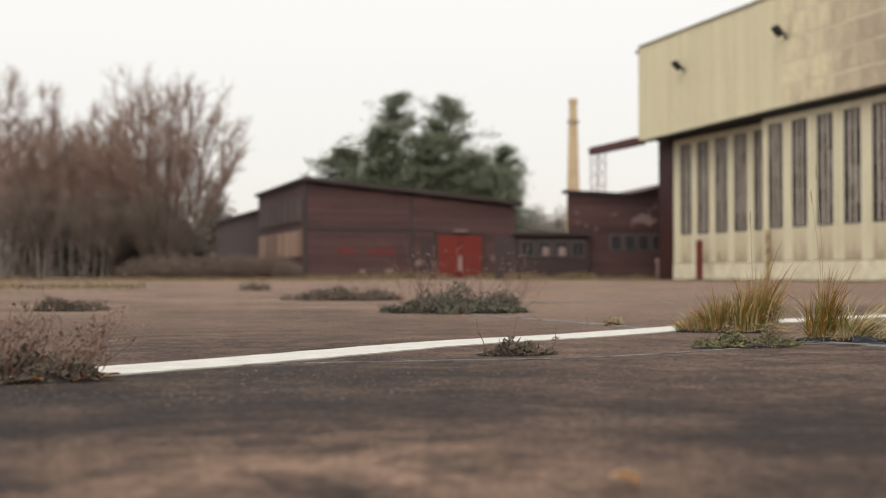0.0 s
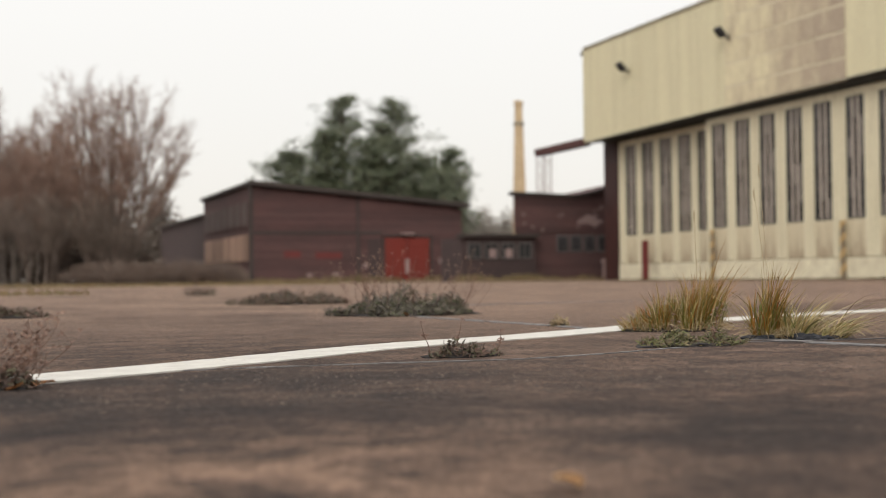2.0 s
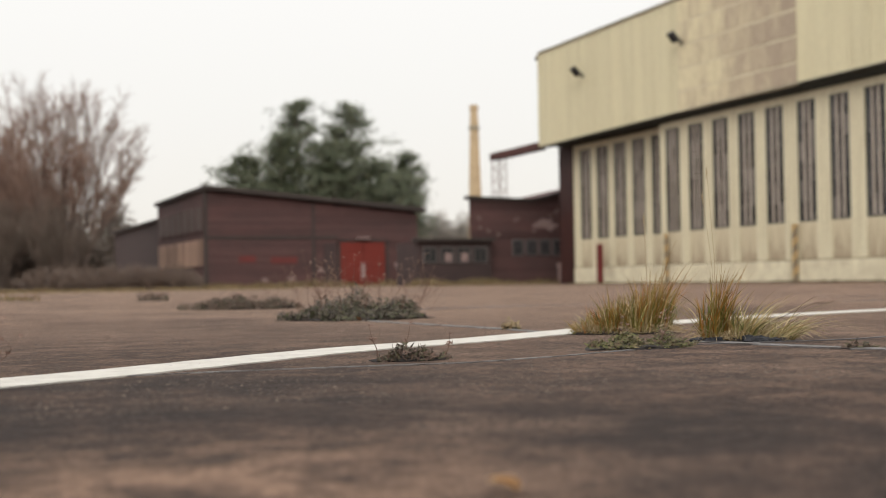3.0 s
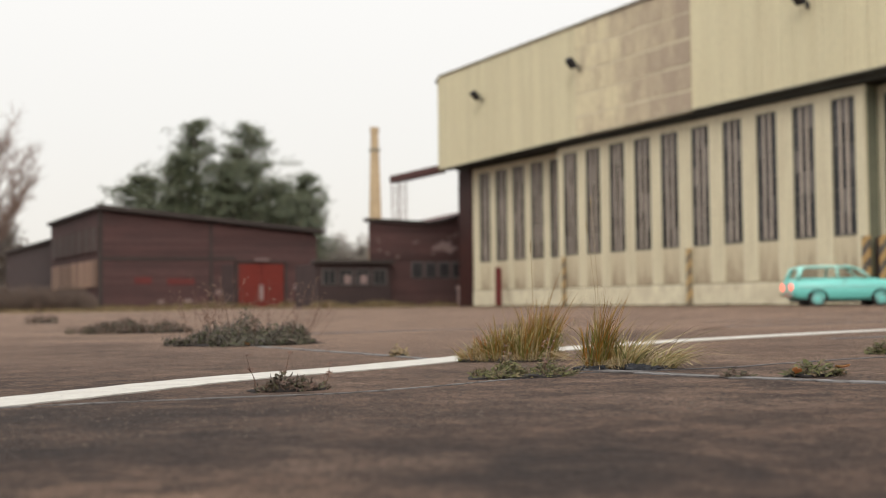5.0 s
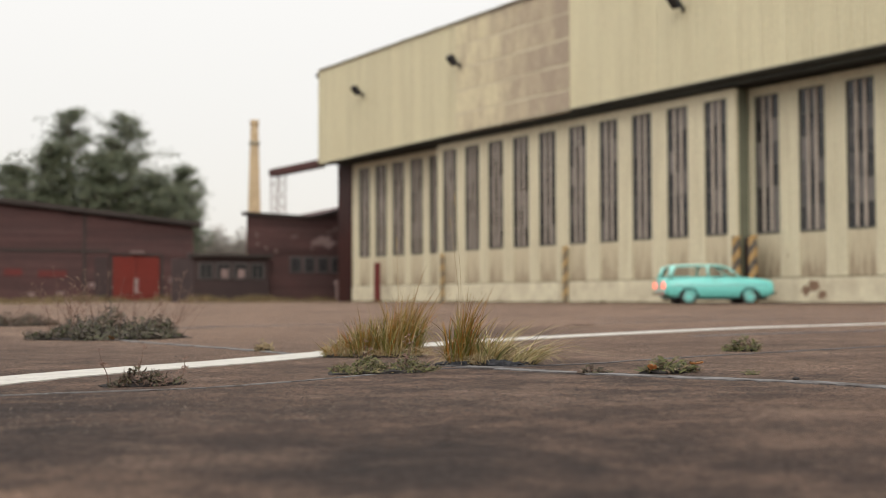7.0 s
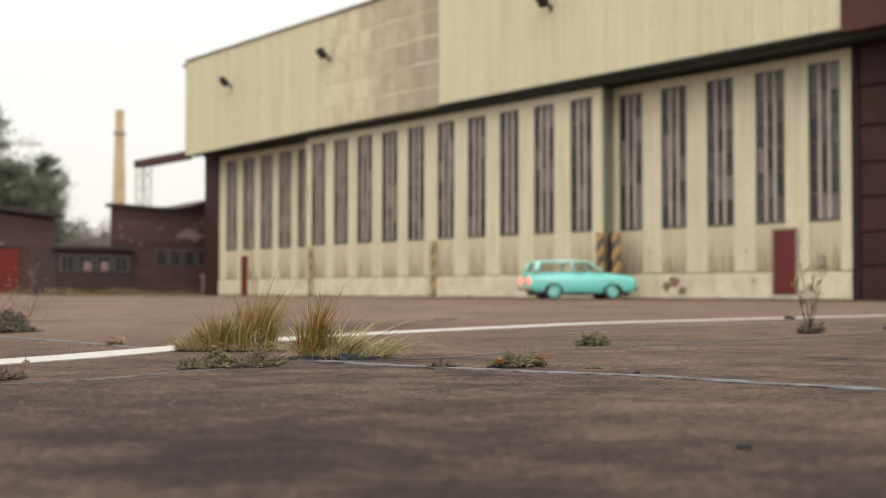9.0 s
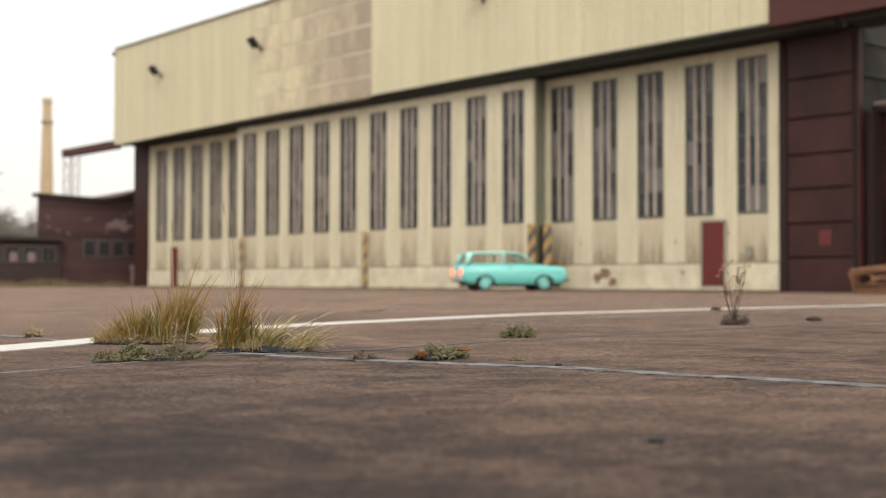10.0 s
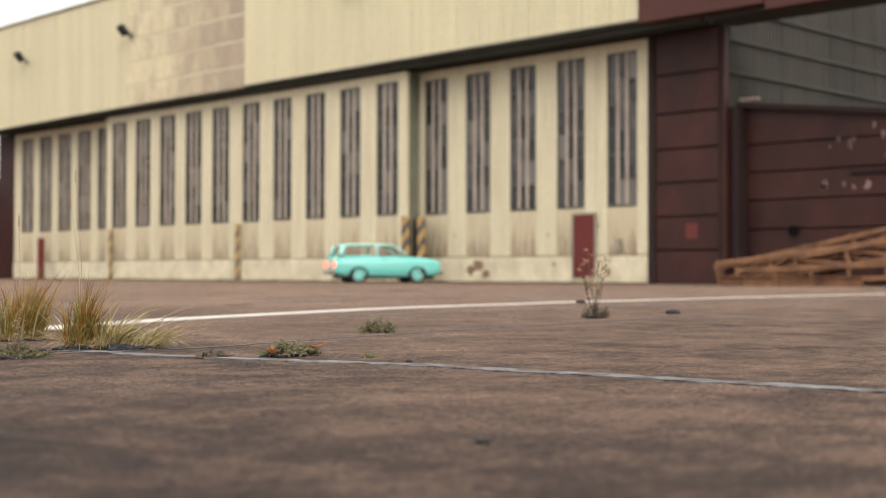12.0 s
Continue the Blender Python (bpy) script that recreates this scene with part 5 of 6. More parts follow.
# ---- plants and litter on the apron ----
def grass_tuft(x, y, rx, ry, height, count, seed, label, lean=(0, 0), fan=0.3, stalks=2, flop=0.2, rise=(0, 0), material=None, wide=1.15):
    """A tuft of curved blades fanning out of a dark root patch. rise: how the height changes across it."""
    rng = random.Random(seed)
    tuft = thing("grass_tuft", (x, y, 0), label, "grass tuft", "grass tufts in the joints")
    v, f = [], []
    for i in range(count):
        a, d = rng.uniform(0, 2 * math.pi), rng.random() ** 0.6
        ux, uy = math.cos(a) * d, math.sin(a) * d
        clump = noise.noise(Vector((ux * 2.2, uy * 2.2, seed * 3.1)))
        if clump < -0.25 and rng.random() < 0.7:
            continue
        p = Vector((ux * rx, uy * ry, 0.0))
        h = height * rng.uniform(0.35, 1.02) * (1.0 + 0.55 * clump) * (1.0 - 0.3 * d) * (1 + rise[0] * ux + rise[1] * uy)
        if rng.random() < 0.05:
            h *= 1.3
        out = Vector((ux + rng.gauss(0, 0.75), uy + rng.gauss(0, 0.75), 0)) * fan * (2.2 if rng.random() < 0.14 else 1.0)
        push = out + Vector((lean[0], lean[1], 0)) * rng.uniform(0.4, 1.25)
        droop = rng.uniform(0.0, flop) if rng.random() > 0.22 else rng.uniform(0.25, 0.95)
        w = wide * rng.uniform(0.0009, 0.0021)
        side = Vector((rng.uniform(-1, 1), rng.uniform(-1, 1), 0)).normalized()
        base = len(v)
        n = 6
        for k in range(n + 1):
            t = k / n
            q = p + push * h * (0.45 * t + 0.75 * t * t) + Vector((0, 0, h * (t - droop * t ** 3)))
            q.z = max(q.z, 0.004)
            ww = w * (1 - t) ** 0.55 + 0.0002
            v += [tuple(q - side * ww), tuple(q + side * ww)]
        for k in range(n):
            c = base + 2 * k
            f.append((c, c + 1, c + 3, c + 2))
    raw("foliage", v, f, material or GRASS, tuft)
    v, f = [], []
    for i in range(count // 4):
        a = rng.uniform(0, 2 * math.pi)
        p = Vector((math.cos(a) * rx * rng.uniform(0.3, 1), math.sin(a) * ry * rng.uniform(0.3, 1), rng.uniform(0.003, 0.03)))
        d = Vector((math.cos(a) + lean[0], math.sin(a) + lean[1], 0)).normalized()
        ln = height * rng.uniform(0.15, 0.45)
        tube(v, f, [p, p + d * ln * 0.5 + Vector((0, 0, rng.uniform(0.0, 0.03))), p + d * ln + Vector((0, 0, rng.uniform(-p.z, 0.01)))], 0.0015, 0.0005, 3)
    raw("dead_straw", v, f, STRAW, tuft, "bleached dead straw")
    bm = bmesh.new()
    bmesh.ops.create_icosphere(bm, subdivisions=3, radius=1.0)
    for q in bm.verts:
        k = 1 + 0.4 * noise.noise(q.co * 2.3 + Vector((seed, 0, 0)))
        q.co = Vector((q.co.x * rx * 1.0 * k, q.co.y * ry * 1.0 * k, max(q.co.z, -0.2) * 0.022 * k))
    part("root_mat", bm, SOIL, tuft, "dark root mat", True)
    for s in range(stalks):
        v, f = [], []
        top = Vector((rng.uniform(-0.05, 0.03), rng.uniform(-0.04, 0.04), height * rng.uniform(1.5, 2.0)))
        path = [Vector((0, 0, 0)), top * 0.5 + Vector((0.012, 0, 0)), top]
        tube(v, f, path, 0.0012, 0.0006, 4)
        for k in range(9):
            p = top - Vector((0, 0, 0.005 * k))
            d = Vector((rng.uniform(-0.4, 0.4), rng.uniform(-0.4, 0.4), 1)).normalized()
            tube(v, f, [p, p + d * 0.012], 0.0014, 0.0004, 3)
        raw("seed_stalk", v, f, STRAW, tuft)
    return tuft


def weed_mat(x, y, rx, ry, height, count, seed, label, material, stems=0, name="weed", size=0.014, lean=0.30):
    """A low mat of weeds: soil, many small leaves, and thin dry stems with seed heads."""
    rng = random.Random(seed)
    weed = thing(name, (x, y, 0), label, "weed", "weeds on the apron")
    bm = bmesh.new()
    bmesh.ops.create_icosphere(bm, subdivisions=3, radius=1.0)
    for q in bm.verts:
        k = 1 + 0.45 * noise.noise(q.co * 2.0 + Vector((seed * 1.7, 3, 0)))
        q.co = Vector((q.co.x * rx * 0.78 * k, q.co.y * ry * 0.78 * k, max(q.co.z, -0.2) * min(height * 0.3, 0.02) * k))
    part("root_mat", bm, SOIL, weed, smooth=True)
    v, f = [], []
    for i in range(count):
        a, d = rng.uniform(0, 2 * math.pi), rng.random() ** 0.55
        lump = 0.75 + 0.4 * noise.noise(Vector((math.cos(a) * 1.6, math.sin(a) * 1.6, seed)))
        p = Vector((math.cos(a) * rx * d * lump * 1.15, math.sin(a) * ry * d * lump * 1.15, 0))
        hump = 0.28 + 1.5 * max(0.0, noise.noise(Vector((p.x / rx * 2.6, p.y / ry * 2.2, seed + 5.0))) + 0.22)
        p.z = height * hump * (1 - 0.6 * d * d) * rng.random() ** 0.7
        blades(rng, v, f, p, size * rng.uniform(0.7, 1.5), 1, size * 0.2)
    raw("foliage", v, f, material, weed)
    for s in range(stems):
        v, f = [], []
        a, d = rng.uniform(0, 2 * math.pi), rng.random() ** 0.5
        p = Vector((math.cos(a) * rx * 0.75 * d, math.sin(a) * ry * 0.75 * d, 0.0))
        path = limb(rng, p, Vector((math.cos(a) * 0.4 + lean, math.sin(a) * 0.35 - 0.1, 1)), height * rng.uniform(1.0, 2.7), 0.22, 0.05, 5)
        tube(v, f, path, 0.0018, 0.0009, 4)
        for j in range(5):
            q = path[rng.randint(2, 5)]
            tw = limb(rng, q, Vector((rng.uniform(-1, 1), rng.uniform(-1, 1), 0.8)), height * rng.uniform(0.2, 0.5), 0.2, 0.1, 2)
            tube(v, f, tw, 0.0009, 0.0005, 3)
            blades(rng, v, f, tw[-1], 0.008, 8, 0.003)
        raw("dry_stem", v, f, STEM, weed)
    return weed


grass_tuft(3.02, 5.16, 0.125, 0.085, 0.29, 800, 1, "upright tuft of green and amber autumn grass on the white line", (0.10, -0.06), 0.17, 2, 0.12, (0.30, -0.10), wide=1.5)
grass_tuft(2.90, 5.20, 0.11, 0.080, 0.22, 560, 9, "shorter green and amber grass at the edge of a tuft", (0.02, 0.0), 0.20, 0, 0.2, (0.3, 0), wide=1.5)
grass_tuft(2.80, 5.26, 0.075, 0.060, 0.12, 260, 19, "low amber grass at the edge of a tuft", (-0.08, 0.05), 0.40, 0, 0.4, (0.4, 0), wide=1.5)
grass_tuft(2.885, 4.385, 0.062, 0.045, 0.33, 340, 2, "upright tuft of green and straw grass in an asphalt joint", (0.14, -0.08), 0.20, 2, 0.35, wide=1.6)
grass_tuft(2.975, 4.33, 0.075, 0.055, 0.24, 300, 3, "drooping tuft of straw-coloured grass beside a joint", (0.36, -0.20), 0.36, 0, 0.75, material=STRAW_GREEN, wide=1.6)
grass_tuft(3.08, 4.24, 0.055, 0.045, 0.17, 170, 12, "flattened straw grass lying over the asphalt", (1.05, -0.60), 0.35, 0, 0.95, material=STRAW_GREEN, wide=1.6)
weed_mat(2.36, 4.09, 0.22, 0.11, 0.060, 3000, 4, "low mossy weed mat on the joint", MOSS, 4, size=0.0115)
weed_mat(1.46, 3.90, 0.15, 0.06, 0.045, 1500, 5, "small low weed on the crack", WEED, 3, size=0.011)
weed_mat(2.78, 8.45, 0.60, 0.35, 0.17, 9000, 6, "wide grey-brown weed clump with dry stems", HEATHER, 50, size=0.020)
weed_mat(3.05, 13.0, 0.62, 0.4, 0.14, 6000, 7, "low dark brown-green weed clump", WEED, 6, size=0.022)
weed_mat(-0.05, 3.33, 0.28, 0.15, 0.080, 3000, 8, "brown weed clump with dry seed stems beside the white line", WEED, 52, size=0.013, lean=0.95)
weed_mat(0.25, 9.75, 0.26, 0.18, 0.12, 2600, 9, "small dark weed on the apron", WEED, 0, size=0.016)
weed_mat(3.20, 3.53, 0.14, 0.065, 0.055, 1100, 10, "small green moss cushion with fallen orange leaves", MOSS, 0, size=0.015)
weed_mat(2.95, 3.64, 0.07, 0.035, 0.022, 320, 11, "scrap of dry moss on the joint", WEED, 0, size=0.012)
weed_mat(4.65, 4.70, 0.11, 0.07, 0.060, 800, 12, "small green moss cushion on the asphalt", MOSS, 0, size=0.017)
weed_mat(3.35, 3.30, 0.035, 0.02, 0.012, 160, 13, "tiny green moss scrap on asphalt", MOSS, 0, size=0.008)
weed_mat(7.07, 5.30, 0.11, 0.09, 0.085, 1200, 14, "dark root clump of a tall dry weed", WEED, 0, size=0.014)
weed_mat(2.78, 6.05, 0.05, 0.03, 0.05, 120, 15, "tiny yellow grass sprig", VERGE, 0, size=0.02)
weed_mat(3.6, 22.0, 0.3, 0.2, 0.22, 500, 16, "small brown weed on the apron", WEED, 8, size=0.03)


def tar_lump(x, y, r, seed):
    bm = bmesh.new()
    bmesh.ops.create_icosphere(bm, subdivisions=3, radius=r)
    for q in bm.verts:
        q.co *= 1 + 0.5 * noise.noise(q.co / r * 1.6 + Vector((seed, 0, 0))) + 0.2 * noise.noise(q.co / r * 4.5)
        q.co.z *= 0.45
    ob = part("tar_lump", bm, TAR_BLUE, None)
    ob.location = (x, y, r * 0.12)
    tagged(ob, "broken blue-black tar lump at the grass roots", "tar lump", "broken tar in the joint")


TAR_BLUE = surface("blue_black_tar", (0.017, 0.018, 0.022), (0.008, 0.008, 0.010), 0.7, 20, 80)
for i, (x, y, r) in enumerate(((2.79, 4.36, 0.030), (2.83, 4.31, 0.036), (2.95, 4.24, 0.042), (3.01, 4.19, 0.026), (2.73, 4.40, 0.018), (2.975, 4.22, 0.036))):
    tar_lump(x, y, r, i * 2.3)


def scrap(x, y, r, seed, material, name, label):
    rng = random.Random(seed)
    bm = bmesh.new()
    f = bm.faces.new([bm.verts.new((math.cos(a) * r * rng.uniform(0.6, 1), math.sin(a) * r * 0.7 * rng.uniform(0.6, 1), 0.0)) for a in [2 * math.pi * i / 12 for i in range(12)]])
    bmesh.ops.solidify(bm, geom=[f], thickness=-0.006)
    ob = part(name, bm, material)
    ob.location = (x, y, 0.003)
    tagged(ob, label, name.replace("_", " "))


scrap(7.5, 9.75, 0.17, 1, PALE_STEEL, "paper_scrap", "flat pale scrap lying on the asphalt")
scrap(3.02, 3.30, 0.03, 2, PALE_STEEL, "paper_scrap", "small pale chip lying on the asphalt")
for i in range(5):
    scrap(31.55 + 0.05 * (i % 2), 34.6 + 0.9 * i, 0.42, 10 + i, SOIL, "wet_patch", "dark damp patch at the foot of the hangar door")


def tall_weed(x, y, height, seed):
    """A tall dry weed: branching stems with clusters of seed heads."""
    rng = random.Random(seed)
    weed = thing("tall_weed", (x, y, 0.01), "tall dry brown weed with seed heads growing from the asphalt", "weed")
    for s in range(6):
        v, f, sv, sf = [], [], [], []
        a = 2 * math.pi * s / 5 + rng.random()
        path = limb(rng, Vector((0, 0, 0)), Vector((math.cos(a) * 0.38, math.sin(a) * 0.38, 1)), height * rng.uniform(0.7, 1.0), 0.10, 0.06, 7)
        tube(v, f, path, 0.0035, 0.0015, 5)
        for j in range(6):
            q = path[rng.randint(2, 7)]
            tw = limb(rng, q, Vector((rng.uniform(-0.8, 0.8), rng.uniform(-0.8, 0.8), 1)), height * rng.uniform(0.08, 0.22), 0.2, 0.15, 3)
            tube(v, f, tw, 0.0022, 0.0012, 3)
            sv, sf = [], []
            blades(rng, sv, sf, tw[-1], 0.010, 22, 0.009)
            raw("seed_head", sv, sf, SEED, weed)
        raw("stem", v, f, WEED, weed)


tall_weed(7.07, 5.30, 0.40, 5)


def pebble(x, y, r, seed, material, name="stone", label="dark stone lying on the asphalt", flat=0.5):
    bm = bmesh.new()
    bmesh.ops.create_icosphere(bm, subdivisions=2, radius=r)
    for q in bm.verts:
        q.co *= 1 + 0.3 * noise.noise(q.co / r * 1.3 + Vector((seed, 0, 0)))
        q.co.z *= flat
    ob = part(name, bm, material, None, smooth=True)
    ob.location = (x, y, r * flat * 0.6)
    tagged(ob, label, name)


pebble(8.25, 5.52, 0.055, 1, SOIL, flat=0.35)
pebble(1.96, 1.456, 0.014, 2, SOIL)
pebble(10.5, 8.2, 0.05, 3, SOIL, flat=0.4)
pebble(3.27, 3.02, 0.012, 4, SOIL)


def fallen_leaf(x, y, size, turn, seed, z=0.004, material=None):
    """A curled dry leaf."""
    rng = random.Random(seed)
    bm = bmesh.new()
    grid = []
    for i in range(7):
        t = i / 6
        w = math.sin(math.pi * min(1, t * 0.93 + 0.05)) ** 0.8 * 0.36 * size
        grid.append([bm.verts.new(((t - 0.5) * size, s * w, size * (0.14 * abs(s) + 0.10 * math.sin(3 * t + seed) + 0.10))) for s in (-1, -0.5, 0, 0.5, 1)])
    for i in range(6):
        for j in range(4):
            bm.faces.new((grid[i][j], grid[i + 1][j], grid[i + 1][j + 1], grid[i][j + 1]))
    bmesh.ops.solidify(bm, geom=list(bm.faces), thickness=0.0006)
    ob = part("fallen_leaf", bm, material or DRY_LEAF, None, smooth=True)
    ob.matrix_world = pose(x, y, z, rng.uniform(-12, 12), rng.uniform(-12, 12), turn)
    tagged(ob, "curled orange-brown fallen leaf on the ground", "leaf", "fallen leaves")


fallen_leaf(0.672, 1.43, 0.045, 20, 1, material=TAN_LEAF)
fallen_leaf(3.09, 3.50, 0.048, 60, 2, 0.016)
fallen_leaf(3.28, 3.49, 0.048, 140, 3, 0.028)
fallen_leaf(0.12, 3.24, 0.04, 10, 4)
fallen_leaf(0.17, 3.28, 0.045, 80, 5)
fallen_leaf(0.02, 3.20, 0.04, 130, 6)
fallen_leaf(0.20, 3.33, 0.035, 35, 7)
fallen_leaf(2.66, 8.16, 0.06, 35, 8)
chip_rng = random.Random(6)
verts, faces = [], []
for i in range(20000):
    y = 2.6 + 5.4 * chip_rng.random() ** 1.2
    x = chip_rng.uniform(-0.15, 1.05) * (0.6 + y)
    r = chip_rng.uniform(0.0012, 0.0036) * (1.35 if chip_rng.random() < 0.06 else 1.0)
    k = len(verts)
    verts += [(x - r, y - r * 0.7, 0), (x + r, y - r, 0), (x + r * 0.8, y + r, 0), (x - r, y + r * 0.8, 0), (x, y, r * 0.8)]
    faces += [(k, k + 1, k + 4), (k + 1, k + 2, k + 4), (k + 2, k + 3, k + 4), (k + 3, k, k + 4)]
GRIT = leaf_material("mixed_grit", [(0.030, 0.024, 0.022), (0.085, 0.062, 0.050), (0.045, 0.036, 0.032), (0.115, 0.086, 0.068), (0.060, 0.045, 0.038), (0.032, 0.027, 0.025), (0.11, 0.08, 0.062), (0.10, 0.078, 0.064)], 0.8)
tagged(raw("gravel", verts, faces, GRIT), "loose dark and pale stone grit on the asphalt", "gravel", kind="stuff")


# ---- the estate car ----
AQUA = surface("aqua_car_paint", (0.17, 0.60, 0.55), (0.15, 0.55, 0.50), 0.3, 0.8, 40, relief=0, gloss=0.5)
AQUA_DULL = surface("dull_aqua_wheel", (0.20, 0.44, 0.41), (0.10, 0.22, 0.20), 0.5, 4, 40, relief=0)
AQUA_PALE = surface("pale_aqua_roof", (0.30, 0.66, 0.60), (0.26, 0.60, 0.545), 0.3, 0.8, 40, relief=0, gloss=0.5)
CAR_GLASS, cn, cl, cb = nodes_of("car_glass")
clear, both = cn.new("ShaderNodeBsdfTransparent"), cn.new("ShaderNodeMixShader")
clear.inputs["Color"].default_value = (0.93, 0.94, 0.93, 1)
cb.inputs["Base Color"].default_value = (0.05, 0.05, 0.05, 1)
cb.inputs["Roughness"].default_value = 0.03
both.inputs[0].default_value = 0.12
cl.new(clear.outputs[0], both.inputs[1])
cl.new(cb.outputs[0], both.inputs[2])
cl.new(both.outputs[0], [k for k in cn if k.type == "OUTPUT_MATERIAL"][0].inputs[0])
RUBBER = surface("tyre_rubber", (0.03, 0.03, 0.03), (0.02, 0.02, 0.02), 0.8)
CHROME = surface("chrome", (0.55, 0.55, 0.55), (0.4, 0.4, 0.4), 0.2, metal=1.0, relief=0)
TAIL, tn, tl, tb = nodes_of("lit_tail_lamp")
tb.inputs["Base Color"].default_value = (0.6, 0.06, 0.04, 1)
tb.inputs["Emission Color"].default_value = (1.0, 0.16, 0.10, 1)
tb.inputs["Emission Strength"].default_value = 2.2
HEADLAMP = surface("headlamp_glass", (0.6, 0.58, 0.52), (0.5, 0.48, 0.44), 0.1, relief=0)


def loft(sections, closed=True):
    """A skin through rings of equal length."""
    bm = bmesh.new()
    rings = [[bm.verts.new(p) for p in ring] for ring in sections]
    n = len(rings[0])
    for a, b in zip(rings, rings[1:]):
        for k in range(n):
            bm.faces.new((a[k], a[(k + 1) % n], b[(k + 1) % n], b[k]))
    bm.faces.new(rings[0][::-1])
    bm.faces.new(rings[-1])
    bmesh.ops.recalc_face_normals(bm, faces=bm.faces)
    return bm


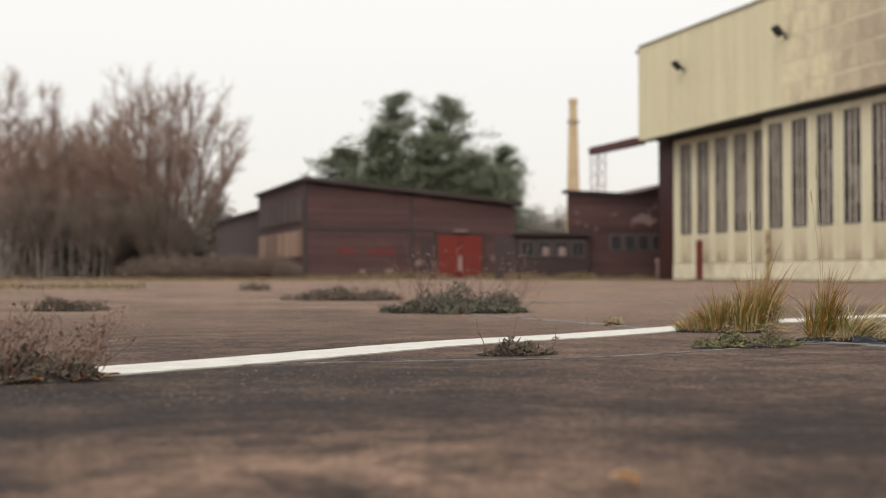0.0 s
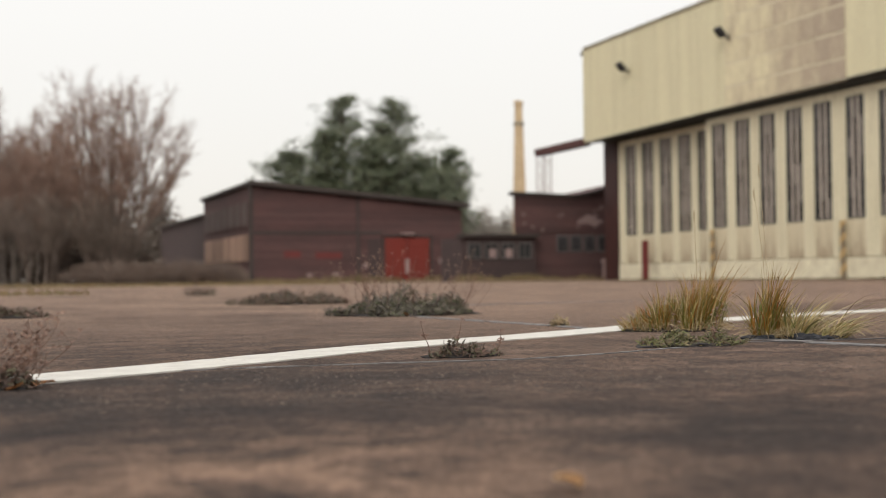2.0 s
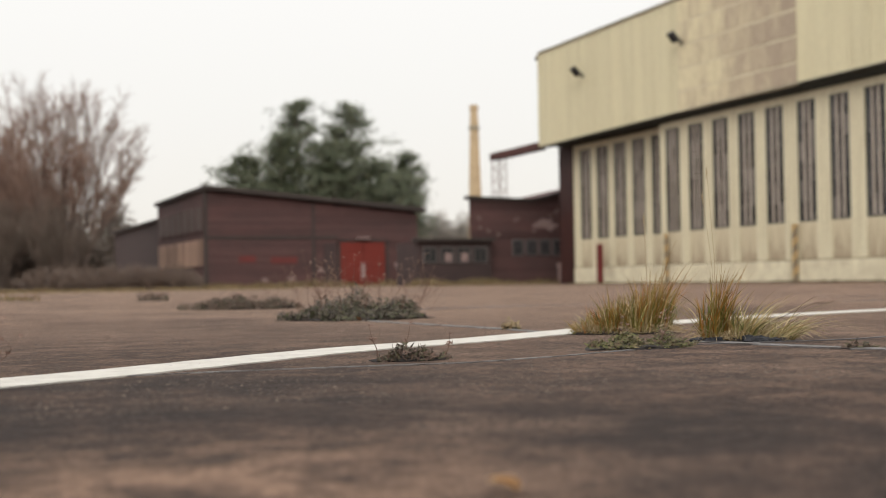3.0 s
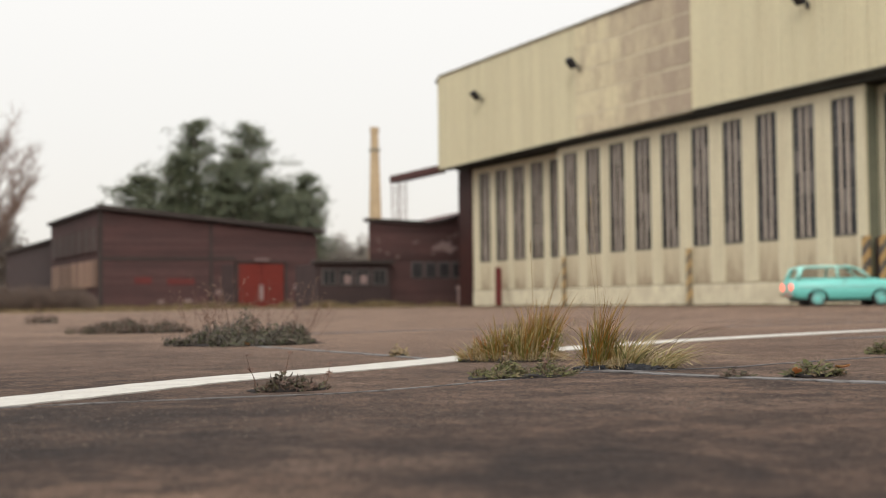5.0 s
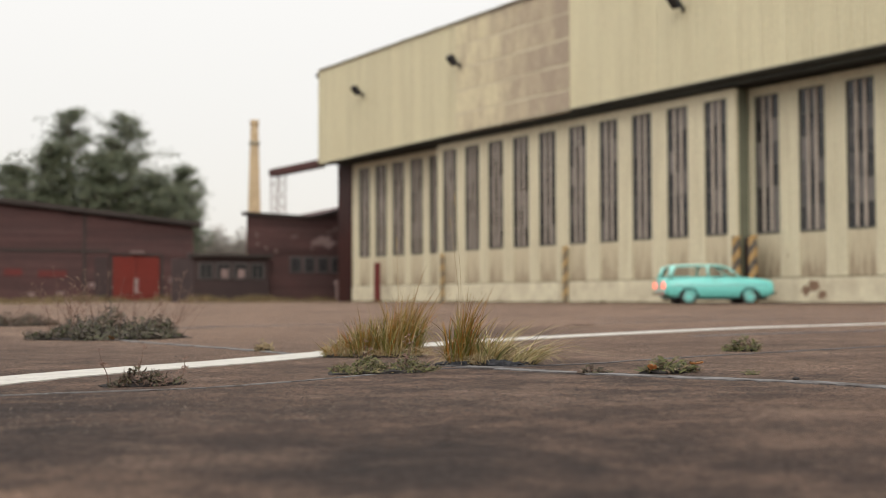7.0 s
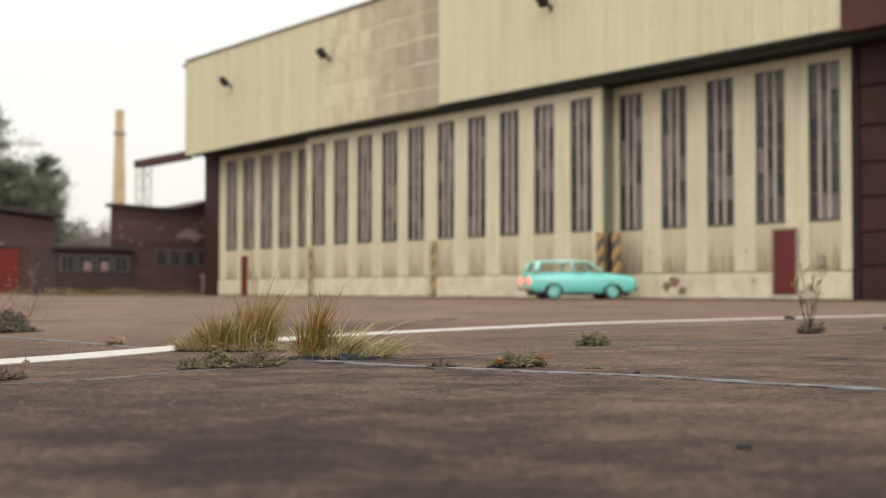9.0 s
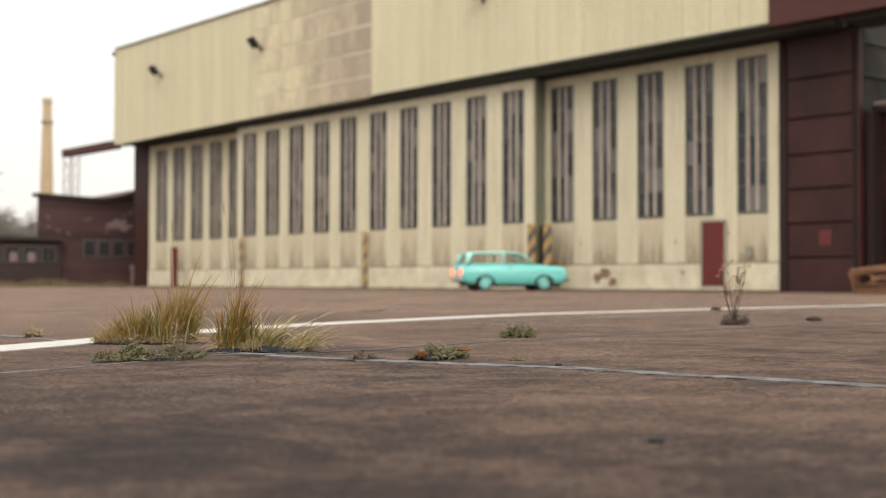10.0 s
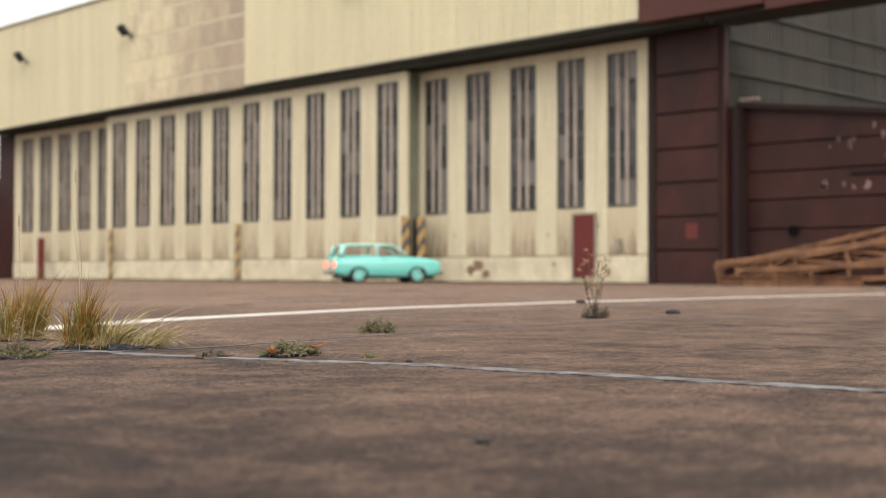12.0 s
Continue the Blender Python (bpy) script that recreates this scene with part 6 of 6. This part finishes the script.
def estate_car(x, y, heading):
    """A small two-door 1960s estate, nose towards +x of its own frame."""
    car = thing("estate_car", (x, y, 0), "small aqua 1960s two-door estate car with lit tail lamps", "car")
    car.rotation_euler = (0, 0, radians(heading))
    car.scale = (1.03, 1.02, 0.91)
    # lower body: x, bottom, shoulder, half width at sill, at shoulder
    rows = [(-1.66, 0.42, 0.78, 0.58, 0.58), (-1.62, 0.34, 0.86, 0.66, 0.64), (-1.48, 0.25, 0.89, 0.70, 0.68), (-0.6, 0.21, 0.90, 0.73, 0.70), (0.35, 0.21, 0.90, 0.73, 0.70), (0.62, 0.21, 0.90, 0.72, 0.69), (1.05, 0.22, 0.86, 0.71, 0.66), (1.45, 0.25, 0.81, 0.70, 0.63), (1.60, 0.30, 0.775, 0.67, 0.61), (1.66, 0.40, 0.71, 0.62, 0.57)]
    rings = []
    for px, z0, z1, ws, wt in rows:
        m = (z0 + z1) / 2
        rings.append([(px, -ws * 0.92, z0), (px, -ws, z0 + 0.07), (px, -ws * 1.02, m), (px, -wt * 1.02, z1 - 0.05), (px, -wt * 0.92, z1), (px, -wt * 0.4, z1 + 0.035), (px, wt * 0.4, z1 + 0.035), (px, wt * 0.92, z1), (px, wt * 1.02, z1 - 0.05), (px, ws * 1.02, m), (px, ws, z0 + 0.07), (px, ws * 0.92, z0)])
    body = part("body", loft(rings), AQUA, car, smooth=True)
    # roof on raked pillars, open between them for the glass
    rows = [(-1.44, 1.235, 0.50), (-1.40, 1.275, 0.54), (-1.25, 1.30, 0.555), (-0.5, 1.315, 0.56), (0.0, 1.31, 0.56), (0.22, 1.275, 0.54), (0.30, 1.225, 0.53)]
    rings = [[(px, -w, z - 0.03), (px, -w, z), (px, -w * 0.82, z + 0.035), (px, 0, z + 0.05), (px, w * 0.82, z + 0.035), (px, w, z), (px, w, z - 0.03), (px, 0, z + 0.015)] for px, z, w in rows]
    part("roof", loft(rings), AQUA_PALE, car, "pale aqua roof panel", True)
    for s in (-1, 1):
        def at(px, pz):
            return (px, s * (0.665 - (pz - 0.88) * 0.25), pz)
        for name, a, c, r in (("front_pillar", (0.66, 0.89), (0.27, 1.24), 0.028), ("door_pillar", (-0.34, 0.90), (-0.34, 1.30), 0.035), ("rear_pillar", (-1.52, 0.88), (-1.38, 1.27), 0.08), ("waist_rail", (-1.47, 0.905), (0.60, 0.90), 0.03)):
            part(name, rod(bmesh.new(), at(*a), at(*c), r, sides=8), AQUA_PALE if "pillar" in name else AQUA, car, smooth=True)

        def pane(name, quad):
            bm = bmesh.new()
            f = bm.faces.new([bm.verts.new(at(*q)) for q in quad])
            bmesh.ops.solidify(bm, geom=[f], thickness=0.006)
            part(name, bm, CAR_GLASS, car)
        pane("rear_side_window", [(-1.44, 0.93), (-0.37, 0.93), (-0.37, 1.27), (-1.32, 1.27)])
        pane("door_window", [(-0.31, 0.93), (0.60, 0.92), (0.27, 1.22), (-0.31, 1.27)])
        part("seat", box(bmesh.new(), -0.35, -0.20, s * 0.32 - 0.22, s * 0.32 + 0.22, 0.55, 0.95, 0.05), RUBBER, car, "dark seat back")
        part("side_trim", box(bmesh.new(), -1.5, 1.45, s * 0.735 - 0.008, s * 0.735 + 0.008, 0.64, 0.655), CHROME, car)
        part("door_handle", box(bmesh.new(), -0.22, -0.10, s * 0.725 - 0.015, s * 0.725 + 0.015, 0.80, 0.83, 0.005), CHROME, car)
        for px in (-0.95, 0.90):
            wheel = part("wheel", rod(bmesh.new(), (px, s * 0.56, 0.245), (px, s * 0.72, 0.245), 0.245, sides=28), RUBBER, car, "black tyre", False)
            bm = rod(bmesh.new(), (px, s * 0.715, 0.245), (px, s * 0.735, 0.245), 0.185, 0.17, sides=24)
            part("rim", bm, AQUA_DULL, wheel, "aqua wheel rim")
            part("hub_cap", rod(bmesh.new(), (px, s * 0.735, 0.245), (px, s * 0.755, 0.245), 0.09, 0.06, sides=16), AQUA, wheel)
            bm = bmesh.new()
            n = 16
            arch = [[bm.verts.new((px + r * math.cos(math.pi * k / n), s * w, 0.245 + r * math.sin(math.pi * k / n))) for k in range(n + 1)] for r, w in ((0.315, 0.737), (0.25, 0.742))]
            for k in range(n):
                bm.faces.new((arch[0][k], arch[0][k + 1], arch[1][k + 1], arch[1][k]))
            part("wheel_arch", bm, RUBBER, car, "dark wheel arch")
        bm = rod(bmesh.new(), (-1.70, s * 0.52, 0.64), (-1.58, s * 0.52, 0.64), 0.115, 0.12, sides=14)
        part("tail_lamp", bm, TAIL, car, "lit red tail lamp")
        part("headlamp", rod(bmesh.new(), (1.58, s * 0.44, 0.66), (1.69, s * 0.44, 0.66), 0.10, 0.085, sides=16), HEADLAMP, car, "round headlamp")
    part("rear_window", box(bmesh.new(), -0.004, 0.004, -0.46, 0.46, -0.16, 0.16), CAR_GLASS, car).matrix_local = pose(-1.47, 0, 1.06, 0, 18, 0)
    part("windscreen", box(bmesh.new(), -0.004, 0.004, -0.5, 0.5, -0.25, 0.25), CAR_GLASS, car).matrix_local = pose(0.465, 0, 1.07, 0, -46, 0)
    part("rear_bumper", box(bmesh.new(), -1.74, -1.64, -0.68, 0.68, 0.32, 0.42, 0.03), CHROME, car)
    part("front_bumper", box(bmesh.new(), 1.64, 1.73, -0.68, 0.68, 0.32, 0.42, 0.03), CHROME, car)
    part("grille", box(bmesh.new(), 1.60, 1.665, -0.31, 0.31, 0.56, 0.72, 0.02), CHROME, car)
    part("underbody", box(bmesh.new(), -1.45, 1.45, -0.6, 0.6, 0.14, 0.24), RUBBER, car)
    return car


estate_car(28.75, 31.15, -27)
